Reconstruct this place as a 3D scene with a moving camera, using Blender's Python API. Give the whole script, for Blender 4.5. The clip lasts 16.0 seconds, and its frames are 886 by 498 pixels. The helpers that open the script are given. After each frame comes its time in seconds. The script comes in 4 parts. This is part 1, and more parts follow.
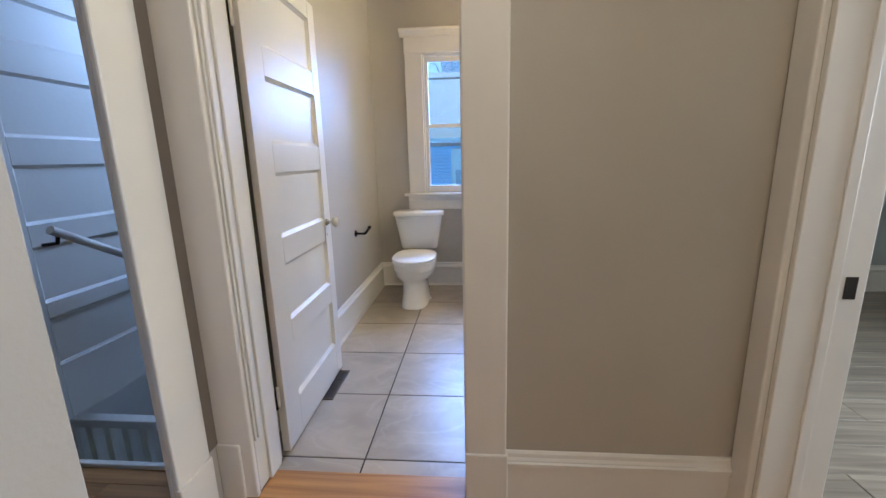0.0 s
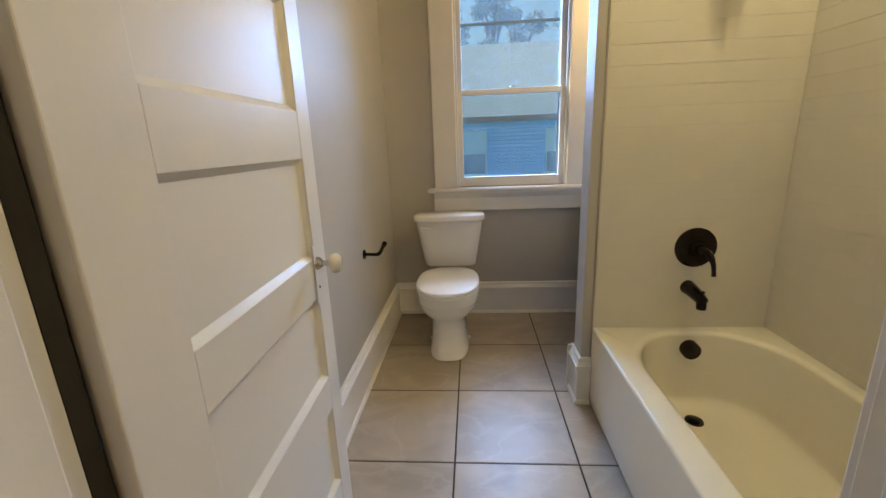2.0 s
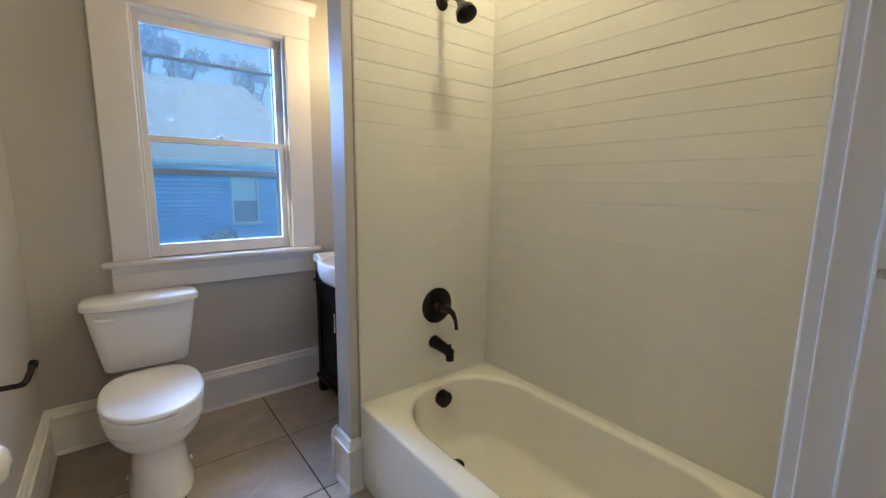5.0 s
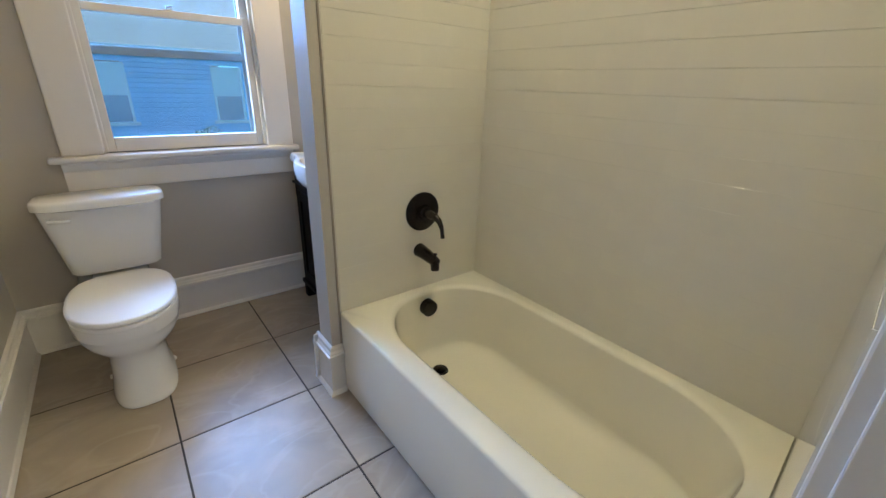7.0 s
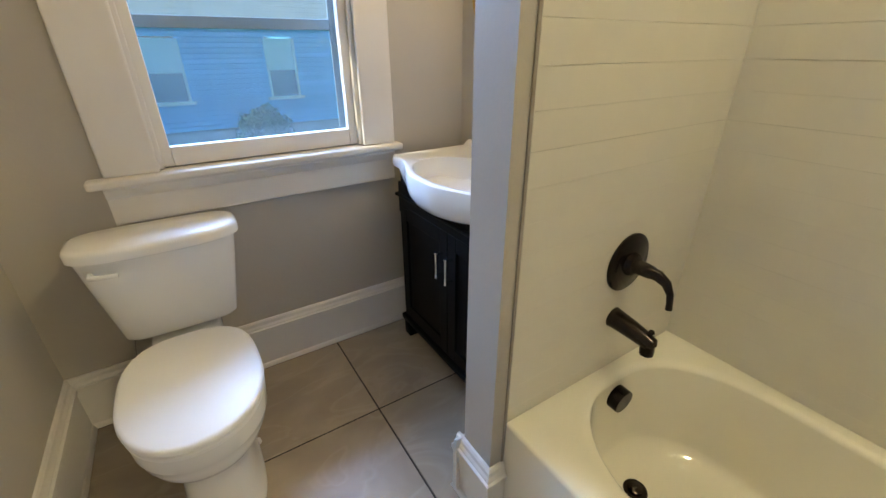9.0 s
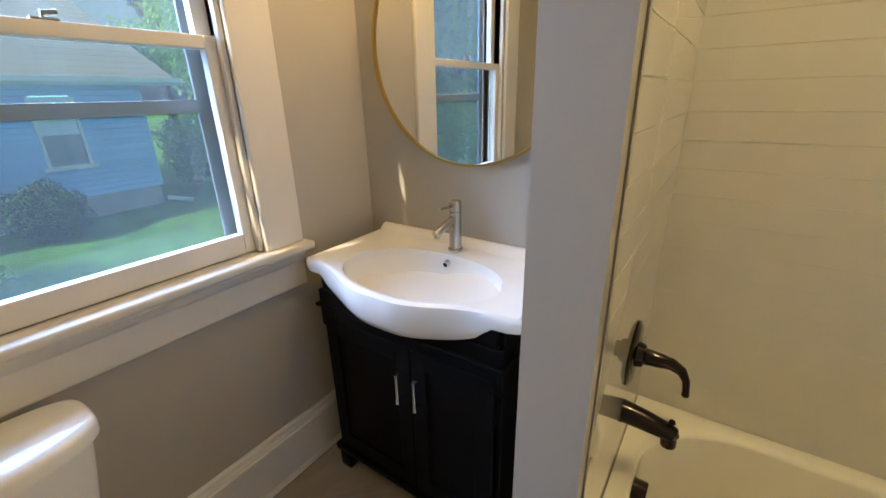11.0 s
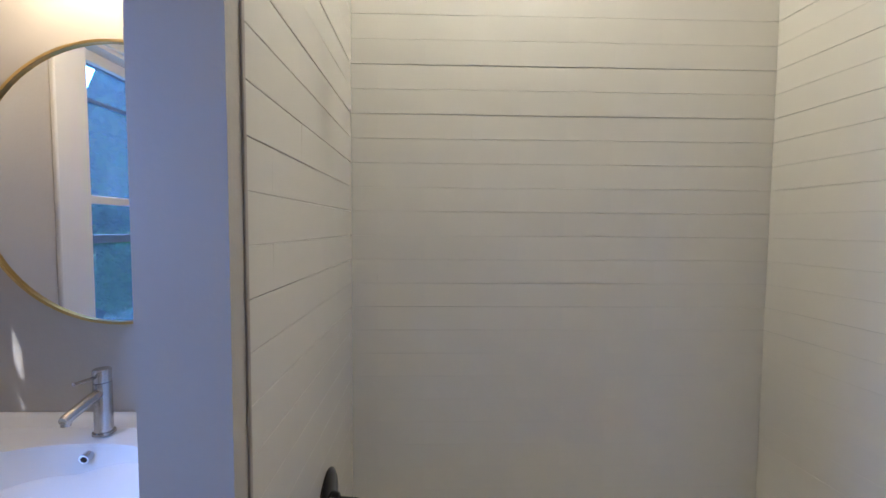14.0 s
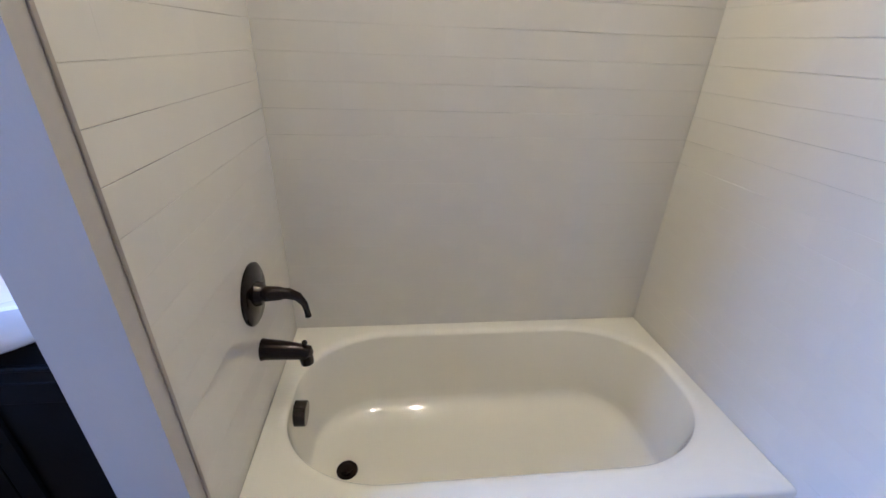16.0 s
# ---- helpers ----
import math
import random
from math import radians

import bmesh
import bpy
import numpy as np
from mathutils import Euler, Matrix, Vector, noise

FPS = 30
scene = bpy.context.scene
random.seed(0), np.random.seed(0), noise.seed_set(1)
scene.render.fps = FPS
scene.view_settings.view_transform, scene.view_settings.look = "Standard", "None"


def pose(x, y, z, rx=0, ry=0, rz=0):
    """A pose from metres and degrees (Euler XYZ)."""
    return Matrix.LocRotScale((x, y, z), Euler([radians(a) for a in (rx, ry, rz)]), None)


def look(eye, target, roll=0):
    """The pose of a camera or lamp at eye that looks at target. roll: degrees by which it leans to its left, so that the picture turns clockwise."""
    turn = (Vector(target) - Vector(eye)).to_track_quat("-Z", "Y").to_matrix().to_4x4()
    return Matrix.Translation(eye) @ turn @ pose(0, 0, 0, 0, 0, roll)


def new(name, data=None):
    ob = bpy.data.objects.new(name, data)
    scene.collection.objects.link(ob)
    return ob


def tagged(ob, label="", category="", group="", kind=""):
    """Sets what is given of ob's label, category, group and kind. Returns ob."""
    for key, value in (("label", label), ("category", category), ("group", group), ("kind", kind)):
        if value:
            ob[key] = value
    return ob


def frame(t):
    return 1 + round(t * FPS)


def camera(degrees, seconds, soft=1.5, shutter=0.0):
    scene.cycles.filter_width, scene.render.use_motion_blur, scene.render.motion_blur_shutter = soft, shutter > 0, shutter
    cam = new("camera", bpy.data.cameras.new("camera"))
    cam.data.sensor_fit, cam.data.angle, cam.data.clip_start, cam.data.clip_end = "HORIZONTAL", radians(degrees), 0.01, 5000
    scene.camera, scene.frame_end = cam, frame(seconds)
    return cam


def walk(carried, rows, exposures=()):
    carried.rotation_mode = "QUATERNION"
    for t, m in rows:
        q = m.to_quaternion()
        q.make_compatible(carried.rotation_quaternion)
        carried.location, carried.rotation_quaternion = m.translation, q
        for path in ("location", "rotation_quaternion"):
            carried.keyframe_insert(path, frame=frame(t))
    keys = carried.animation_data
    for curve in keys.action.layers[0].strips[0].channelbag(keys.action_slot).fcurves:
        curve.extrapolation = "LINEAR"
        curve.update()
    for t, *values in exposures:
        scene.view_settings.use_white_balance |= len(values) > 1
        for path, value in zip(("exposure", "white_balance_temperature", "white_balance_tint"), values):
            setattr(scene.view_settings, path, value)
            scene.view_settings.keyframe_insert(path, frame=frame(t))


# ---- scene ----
cam = camera(94.4, 16.0)
PATH = [
    (0, (0.002, -2.999, 1.267), (-0.167, -1.053, 0.836), -1.4),
    (0.5, (-0.022, -2.613, 1.273), (-0.311, -0.687, 0.816), -2.6),
    (1, (-0.117, -2.28, 1.256), (-0.599, -0.392, 0.802), -2.5),
    (1.5, (-0.268, -2.072, 1.245), (-0.735, -0.188, 0.759), -2.3),
    (2, (-0.396, -1.881, 1.251), (-0.547, 0.05, 0.751), -2.3),
    (2.5, (-0.455, -1.696, 1.267), (-0.246, 0.233, 0.779), -1.1),
    (3, (-0.52, -1.617, 1.302), (0.042, 0.251, 0.863), 0.0),
    (3.5, (-0.577, -1.608, 1.332), (0.293, 0.155, 0.967), 1.3),
    (4, (-0.617, -1.618, 1.356), (0.492, 0.025, 1.095), 2.7),
    (6.5, (-0.548, -1.571, 1.31), (0.716, -0.117, 0.772), 2.2),
    (7, (-0.46, -1.521, 1.293), (0.7, -0.068, 0.554), 1.9),
    (7.5, (-0.4, -1.437, 1.263), (0.622, 0.051, 0.404), 1.8),
    (8, (-0.401, -1.185, 1.267), (0.493, 0.386, 0.411), 1.2),
    (10.5, (-0.471, -0.222, 1.4), (0.865, 1.015, 0.572), -2.6),
    (11, (-0.474, -0.194, 1.42), (1.064, 0.873, 0.717), -1.3),
    (11.5, (-0.483, -0.206, 1.466), (1.21, 0.728, 0.954), -0.0),
    (12, (-0.502, -0.23, 1.493), (1.317, 0.546, 1.198), 0.6),
    (12.5, (-0.497, -0.271, 1.536), (1.414, 0.298, 1.379), 1.1),
    (13, (-0.454, -0.327, 1.508), (1.512, 0.037, 1.458), 0.8),
    (13.5, (-0.45, -0.345, 1.466), (1.546, -0.22, 1.459), 0.4),
    (14, (-0.432, -0.339, 1.469), (1.564, -0.391, 1.361), 0.4),
    (14.5, (-0.432, -0.353, 1.461), (1.543, -0.52, 1.19), 0.7),
    (15, (-0.433, -0.394, 1.433), (1.496, -0.622, 0.959), 1.2),
    (15.5, (-0.432, -0.462, 1.436), (1.418, -0.681, 0.707), 1.7),
    (16, (-0.423, -0.481, 1.401), (1.35, -0.688, 0.499), 2.2),
]
EXPOSURES = [(0, 0.40, 6300, 9), (1.5, 0.0, 8000, 8), (2.5, -0.03, 8600, 4), (3.5, 0.0, 7700, 6), (4, 0.03, 6600, 7), (6.5, 0.15, 6500, 6), (7, 0.22, 6500, 4), (7.5, 0.38, 7200, 3), (8, 0.37, 7200, 3), (10.5, 0.2, 8800, 5), (11, 0.1, 9200, 7),
             (12, -0.35, 8400, 10), (12.5, -0.55, 7100, 9), (13, -0.42, 5900, 10), (13.5, -0.28, 5500, 15), (14.5, 0.0, 5300, 17), (15, 0.07, 5250, 18), (16, 0.35, 5500, 18)]
walk(cam, [(t, look(eye, target, roll)) for t, eye, target, roll in PATH], EXPOSURES)

# ---- light and world ----
XL, YW, XV, XT = -0.985, 1.03, 0.76, 0.907
CEIL = 2.90
world = bpy.data.worlds.new("world")
scene.world = world
world.use_nodes = True
wn = world.node_tree.nodes
sky = wn.new("ShaderNodeTexSky")
sky.sky_type = "NISHITA"
sky.sun_disc = False
sky.dust_density, sky.ozone_density = 5.0, 0.6
sky.sun_elevation, sky.sun_rotation = radians(40), radians(286)
wn["Background"].inputs["Strength"].default_value = 0.15
world.node_tree.links.new(sky.outputs["Color"], wn["Background"].inputs["Color"])


def lamp(name, kind, energy, color, m, **kw):
    d = bpy.data.lights.new(name, kind)
    d.energy, d.color = energy, color
    for k, v in kw.items():
        if k == "angle":
            d.angle = v
        elif k == "size":
            d.shape, d.size, d.size_y = "RECTANGLE", v[0], v[1]
        elif k == "radius":
            d.shadow_soft_size = v
    ob = new(name, d)
    ob.matrix_world = m
    return ob


sun_az, sun_el = radians(286), radians(40)
sun_dir = Vector((math.sin(sun_az) * math.cos(sun_el), math.cos(sun_az) * math.cos(sun_el), math.sin(sun_el)))
lamp("sun", "SUN", 4.5, (1.0, 0.94, 0.84), look(sun_dir * 20, (0, 0, 0)), angle=radians(0.5))
lamp("window_sky", "AREA", 740.0, (0.27, 0.46, 1.0), look((-0.35, 3.0, 2.7), (-0.1, 0.6, 1.45)), size=(3.3, 1.8))
# unseen blue fill lamp, added in the stairwell to brighten the stair door
lamp("stair_fill", "AREA", 18.0, (0.35, 0.55, 1.0), look((-1.35, -0.2, 2.2), (-2.0, -1.2, 0.8)), size=(0.4, 0.6))
# fill lamp added out of view in the closed east room
lamp("room_fill", "AREA", 70.0, (0.75, 0.85, 1.0), look((3.4, -2.0, 1.6), (1.0, -2.6, 1.0)), size=(1.2, 1.2))
# warm fill added behind the starting point to lift the hall, no fixture
lamp("hall_fill", "POINT", 23.0, (1.0, 0.86, 0.68), pose(0.1, -3.5, 2.35), radius=0.10)


# ---- materials ----
def mat(name, color, rough=0.5, metal=0.0, var=0.06, scale=6.0, bump=0.1, bump_scale=60.0, spec=0.5, coat=0.0, island=0.0, dark=None):
    m = bpy.data.materials.new(name)
    m.use_nodes = True
    n, l = m.node_tree.nodes, m.node_tree.links
    b = n["Principled BSDF"]
    b.inputs["Roughness"].default_value = rough
    b.inputs["Metallic"].default_value = metal
    b.inputs["Specular IOR Level"].default_value = spec
    b.inputs["Coat Weight"].default_value = coat
    b.inputs["Coat Roughness"].default_value = 0.08
    tc = n.new("ShaderNodeTexCoord")
    n1, n2 = n.new("ShaderNodeTexNoise"), n.new("ShaderNodeTexNoise")
    n1.inputs["Scale"].default_value, n1.inputs["Detail"].default_value = scale, 5
    n2.inputs["Scale"].default_value, n2.inputs["Detail"].default_value = bump_scale, 3
    l.new(tc.outputs["Object"], n1.inputs["Vector"])
    l.new(tc.outputs["Object"], n2.inputs["Vector"])
    ramp = n.new("ShaderNodeValToRGB")
    ramp.color_ramp.elements[0].position, ramp.color_ramp.elements[1].position = 0.3, 0.7
    lo = dark or [c * (1 - var) for c in color]
    hi = [min(1, c * (1 + var)) for c in color]
    ramp.color_ramp.elements[0].color, ramp.color_ramp.elements[1].color = (*lo, 1), (*hi, 1)
    l.new(n1.outputs["Fac"], ramp.inputs["Fac"])
    out = ramp.outputs["Color"]
    if island:
        oi = n.new("ShaderNodeObjectInfo")
        mr = n.new("ShaderNodeMapRange")
        mr.inputs["To Min"].default_value, mr.inputs["To Max"].default_value = 1 - island, 1 + island
        l.new(oi.outputs["Random"], mr.inputs["Value"])
        hs = n.new("ShaderNodeHueSaturation")
        l.new(mr.outputs["Result"], hs.inputs["Value"])
        l.new(out, hs.inputs["Color"])
        out = hs.outputs["Color"]
    l.new(out, b.inputs["Base Color"])
    rr = n.new("ShaderNodeMapRange")
    rr.inputs["To Min"].default_value, rr.inputs["To Max"].default_value = rough * 0.92, min(1, rough * 1.1)
    l.new(n1.outputs["Fac"], rr.inputs["Value"])
    l.new(rr.outputs["Result"], b.inputs["Roughness"])
    bp = n.new("ShaderNodeBump")
    bp.inputs["Strength"].default_value, bp.inputs["Distance"].default_value = bump, 0.004
    l.new(n2.outputs["Fac"], bp.inputs["Height"])
    l.new(bp.outputs["Normal"], b.inputs["Normal"])
    return m


M_WALL = mat("wall_paint", (0.47, 0.435, 0.375), 0.48, bump=0.12, bump_scale=90, var=0.04, scale=2.5)
M_TRIM = mat("trim_paint", (0.76, 0.73, 0.68), 0.42, bump=0.08, bump_scale=35, var=0.025, scale=4)
M_CEIL = mat("ceiling_paint", (0.74, 0.72, 0.68), 0.7, bump=0.1)
M_DOOR = mat("door_paint", (0.74, 0.715, 0.665), 0.33, bump=0.10, bump_scale=45, var=0.012, scale=3, spec=0.16)
M_TILE = mat("wall_tile", (0.71, 0.675, 0.58), 0.06, bump=0.02, bump_scale=14, var=0.02, scale=5, island=0.002, coat=0.7)
M_GROUT = mat("wall_grout", (0.68, 0.65, 0.57), 0.8, bump=0.3)
M_TUB = mat("tub_enamel", (0.85, 0.81, 0.685), 0.07, bump=0.0, var=0.015, scale=3, coat=1.0)
M_TUB.node_tree.nodes["Principled BSDF"].inputs["Coat Roughness"].default_value = 0.02
M_CHINA = mat("china", (0.84, 0.83, 0.80), 0.08, bump=0.0, var=0.01)
M_SEAT = mat("seat_plastic", (0.86, 0.85, 0.83), 0.36, bump=0.0, var=0.01)
M_BRONZE = mat("oiled_bronze", (0.014, 0.009, 0.007), 0.15, metal=0.6, bump=0.02, var=0.2)
M_NICKEL = mat("brushed_nickel", (0.50, 0.47, 0.43), 0.26, metal=1.0, bump=0.05, bump_scale=200)
M_CHROME = mat("chrome", (0.72, 0.72, 0.72), 0.1, metal=1.0, bump=0.0)
M_BRASS = mat("brushed_brass", (0.55, 0.38, 0.14), 0.3, metal=1.0, bump=0.05)
M_BLACK = mat("espresso_paint", (0.003, 0.0028, 0.003), 0.5, spec=0.12, bump=0.05, var=0.2)
# near-black that puts the shade of gaps and holes into the colour
M_DARK = mat("gap_shade", (0.02, 0.016, 0.012), 0.9, bump=0.2)
M_REG = mat("register_brown", (0.10, 0.07, 0.045), 0.45, metal=0.5, bump=0.1)
M_PORC = mat("knob_porcelain", (0.72, 0.68, 0.58), 0.12, bump=0.0)
M_FGROUT = mat("floor_grout", (0.055, 0.045, 0.035), 0.9, bump=0.5, bump_scale=150)
M_TREAD = mat("pale_wood", (0.36, 0.29, 0.2), 0.4)
# brown that colours in the deep shade where the hall casings meet
M_CORNER = mat("corner_shade", (0.17, 0.135, 0.10), 0.6, var=0.15)
M_EDGE = mat("edge_brown", (0.33, 0.285, 0.235), 0.5, var=0.12)
M_ROOM = mat("teal_wall", (0.42, 0.47, 0.45), 0.6, var=0.03)


def mirror_mat():
    m = bpy.data.materials.new("mirror_glass")
    m.use_nodes = True
    b = m.node_tree.nodes["Principled BSDF"]
    b.inputs["Base Color"].default_value = (0.86, 0.88, 0.87, 1)
    b.inputs["Metallic"].default_value, b.inputs["Roughness"].default_value = 1, 0.0
    return m


def glass_mat(name, tint, gloss=0.025, haze=0.0):
    m = bpy.data.materials.new(name)
    m.use_nodes = True
    n, l = m.node_tree.nodes, m.node_tree.links
    out = n["Material Output"]
    n.remove(n["Principled BSDF"])
    tr, gl, mx, lw = n.new("ShaderNodeBsdfTransparent"), n.new("ShaderNodeBsdfGlossy"), n.new("ShaderNodeMixShader"), n.new("ShaderNodeLayerWeight")
    lw.inputs["Blend"].default_value = 0.5
    pw, fr = n.new("ShaderNodeMath"), n.new("ShaderNodeMath")
    pw.operation, pw.inputs[1].default_value = "POWER", 5.0
    fr.operation, fr.inputs[1].default_value, fr.inputs[2].default_value = "MULTIPLY_ADD", 0.8, gloss
    l.new(lw.outputs["Facing"], pw.inputs[0])
    l.new(pw.outputs[0], fr.inputs[0])
    tr.inputs["Color"].default_value = (*tint, 1)
    gl.inputs["Roughness"].default_value = 0.01
    l.new(fr.outputs[0], mx.inputs["Fac"])
    l.new(tr.outputs["BSDF"], mx.inputs[1])
    l.new(gl.outputs["BSDF"], mx.inputs[2])
    last = mx.outputs["Shader"]
    if haze:
        df, m2, nz, mr = n.new("ShaderNodeBsdfDiffuse"), n.new("ShaderNodeMixShader"), n.new("ShaderNodeTexNoise"), n.new("ShaderNodeMapRange")
        tl, ad = n.new("ShaderNodeBsdfTranslucent"), n.new("ShaderNodeMixShader")
        tc, mp = n.new("ShaderNodeTexCoord"), n.new("ShaderNodeMapping")
        mp.inputs["Scale"].default_value = (18, 18, 2)
        nz.inputs["Scale"].default_value = 1.0
        nz.inputs["Detail"].default_value = 5
        df.inputs["Color"].default_value = tl.inputs["Color"].default_value = (0.7, 0.75, 0.8, 1)
        mr.inputs["To Min"].default_value, mr.inputs["To Max"].default_value = haze * 0.5, haze * 1.4
        l.new(tc.outputs["Object"], mp.inputs["Vector"])
        l.new(mp.outputs["Vector"], nz.inputs["Vector"])
        l.new(nz.outputs["Fac"], mr.inputs["Value"])
        l.new(mr.outputs["Result"], m2.inputs["Fac"])
        l.new(df.outputs["BSDF"], ad.inputs[1])
        l.new(tl.outputs["BSDF"], ad.inputs[2])
        l.new(last, m2.inputs[1])
        l.new(ad.outputs["Shader"], m2.inputs[2])
        last = m2.outputs["Shader"]
    l.new(last, out.inputs["Surface"])
    return m


def emit_mat(name, color, strength):
    m = bpy.data.materials.new(name)
    m.use_nodes = True
    b = m.node_tree.nodes["Principled BSDF"]
    b.inputs["Emission Color"].default_value = (*color, 1)
    b.inputs["Emission Strength"].default_value = strength
    return m


def floor_tile_mat():
    """Taupe porcelain with soft pale clouds and thin slanting veins, shifted from tile to tile."""
    m = mat("floor_tile", (0.40, 0.335, 0.255), 0.33, var=0.16, scale=2.4, bump=0.06, bump_scale=25, island=0.05)
    n, l = m.node_tree.nodes, m.node_tree.links
    b = n["Principled BSDF"]
    n1 = [k for k in n if k.type == "TEX_NOISE" and abs(k.inputs["Scale"].default_value - 2.4) < 0.01][0]
    n1.inputs["Distortion"].default_value = 0.9
    mp, oi, cx = n.new("ShaderNodeMapping"), n.new("ShaderNodeObjectInfo"), n.new("ShaderNodeCombineXYZ")
    mp.inputs["Rotation"].default_value = (0, 0, 0.7)
    mp.inputs["Scale"].default_value = (1.0, 1.7, 1.0)
    mu = n.new("ShaderNodeMath")
    mu.operation, mu.inputs[1].default_value = "MULTIPLY", 37.0
    l.new(oi.outputs["Random"], mu.inputs[0])
    l.new(mu.outputs[0], cx.inputs["X"])
    l.new(cx.outputs["Vector"], mp.inputs["Location"])
    tc = [k for k in n if k.type == "TEX_COORD"][0]
    l.new(tc.outputs["Object"], mp.inputs["Vector"])
    l.new(mp.outputs["Vector"], n1.inputs["Vector"])
    vein, edge, near, mix = n.new("ShaderNodeTexNoise"), n.new("ShaderNodeMath"), n.new("ShaderNodeMapRange"), n.new("ShaderNodeMixRGB")
    vein.inputs["Scale"].default_value, vein.inputs["Detail"].default_value, vein.inputs["Distortion"].default_value = 2.6, 3.0, 1.2
    edge.operation = "SUBTRACT"
    edge.inputs[1].default_value = 0.5
    ab = n.new("ShaderNodeMath")
    ab.operation = "ABSOLUTE"
    near.inputs["From Min"].default_value, near.inputs["From Max"].default_value = 0.0, 0.045
    near.inputs["To Min"].default_value, near.inputs["To Max"].default_value = 0.24, 0.0
    l.new(mp.outputs["Vector"], vein.inputs["Vector"])
    l.new(vein.outputs["Fac"], edge.inputs[0])
    l.new(edge.outputs[0], ab.inputs[0])
    l.new(ab.outputs[0], near.inputs["Value"])
    l.new(near.outputs["Result"], mix.inputs["Fac"])
    mix.inputs["Color2"].default_value = (0.54, 0.48, 0.40, 1)
    src = b.inputs["Base Color"].links[0].from_socket
    l.new(src, mix.inputs["Color1"])
    l.new(mix.outputs["Color"], b.inputs["Base Color"])
    return m


def wood_mat(name, a, b_, rough, axis, sc=3.0):
    m = mat(name, a, rough, island=0.12, bump=0.05)
    n, l = m.node_tree.nodes, m.node_tree.links
    n1 = [k for k in n if k.type == "TEX_NOISE"][0]
    mp, tc = n.new("ShaderNodeMapping"), [k for k in n if k.type == "TEX_COORD"][0]
    mp.inputs["Scale"].default_value = (0.5, 9, 9) if axis == "x" else (9, 0.5, 9)
    n1.inputs["Scale"].default_value, n1.inputs["Distortion"].default_value = sc, 0.8
    l.new(tc.outputs["Object"], mp.inputs["Vector"])
    l.new(mp.outputs["Vector"], n1.inputs["Vector"])
    r = [k for k in n if k.type == "VALTORGB"][0]
    r.color_ramp.elements[0].color, r.color_ramp.elements[1].color = (*b_, 1), (*a, 1)
    return m


M_FTILE = floor_tile_mat()
M_WOOD = wood_mat("orange_fir", (0.48, 0.24, 0.085), (0.26, 0.105, 0.035), 0.3, "x")
M_GREYWOOD = wood_mat("grey_plank", (0.42, 0.36, 0.28), (0.20, 0.165, 0.13), 0.42, "x")
M_MIRROR = mirror_mat()
M_GLASS = glass_mat("window_glass", (0.93, 0.96, 0.97))
M_STORM = glass_mat("storm_glass", (0.70, 0.91, 1.0), haze=0.04)
M_STORM_DUSTY = glass_mat("storm_glass_dusty", (0.76, 0.95, 1.0), haze=0.06)
M_SHADE = glass_mat("shade_glass", (0.98, 0.98, 0.96))
M_BULB = emit_mat("bulb_glow", (1.0, 0.80, 0.5), 30.0)


# ---- building helpers ----
def box(bm, x0, x1, y0, y1, z0, z1):
    v = [bm.verts.new((x, y, z)) for z in (z0, z1) for y in (y0, y1) for x in (x0, x1)]
    for f in ((0, 2, 3, 1), (4, 5, 7, 6), (0, 1, 5, 4), (2, 6, 7, 3), (0, 4, 6, 2), (1, 3, 7, 5)):
        bm.faces.new([v[i] for i in f])
    return bm


def bevel(bm, w, seg=2):
    bmesh.ops.bevel(bm, geom=bm.edges[:], offset=w, segments=seg, affect="EDGES", profile=0.5)
    return bm


def part(name, bm, material, parent=None, label="", smooth=False):
    bmesh.ops.recalc_face_normals(bm, faces=bm.faces)
    me = bpy.data.meshes.new(name)
    bm.to_mesh(me)
    bm.free()
    me.materials.append(material)
    if smooth:
        me.shade_smooth()
        me.set_sharp_from_angle(angle=radians(38))
    ob = new(name, me)
    ob.parent = parent
    if label:
        ob["label"] = label
    return ob


def block(name, x0, x1, y0, y1, z0, z1, material, parent=None, w=0.0, label="", seg=2):
    bm = box(bmesh.new(), x0, x1, y0, y1, z0, z1)
    if w:
        bevel(bm, w, seg)
    return part(name, bm, material, parent, label)


def thing(name, label, category, group="", at=(0, 0, 0), kind=""):
    ob = new(name)
    ob.location = at
    return tagged(ob, label, category, group, kind)


def structure(ob, label="", category=""):
    return tagged(ob, label, category, "", "structure")


def sweep(bm, profile, start, end, out):
    """A strip: profile of (outward, up) points carried from start to end; out is the outward direction."""
    a, b, o = Vector(start), Vector(end), Vector(out)
    r0 = [bm.verts.new(a + o * d + Vector((0, 0, z))) for d, z in profile]
    r1 = [bm.verts.new(b + o * d + Vector((0, 0, z))) for d, z in profile]
    k = len(profile)
    for i in range(k):
        bm.faces.new((r0[i], r0[(i + 1) % k], r1[(i + 1) % k], r1[i]))
    bm.faces.new(r0)
    bm.faces.new(list(reversed(r1)))
    return bm


def loft(bm, rings, cap0=True, cap1=True):
    rows = [[bm.verts.new(p) for p in r] for r in rings]
    k = len(rows[0])
    for a, b in zip(rows, rows[1:]):
        for i in range(k):
            bm.faces.new((a[i], a[(i + 1) % k], b[(i + 1) % k], b[i]))
    if cap0:
        bm.faces.new(list(reversed(rows[0])))
    if cap1:
        bm.faces.new(rows[-1])
    return bm


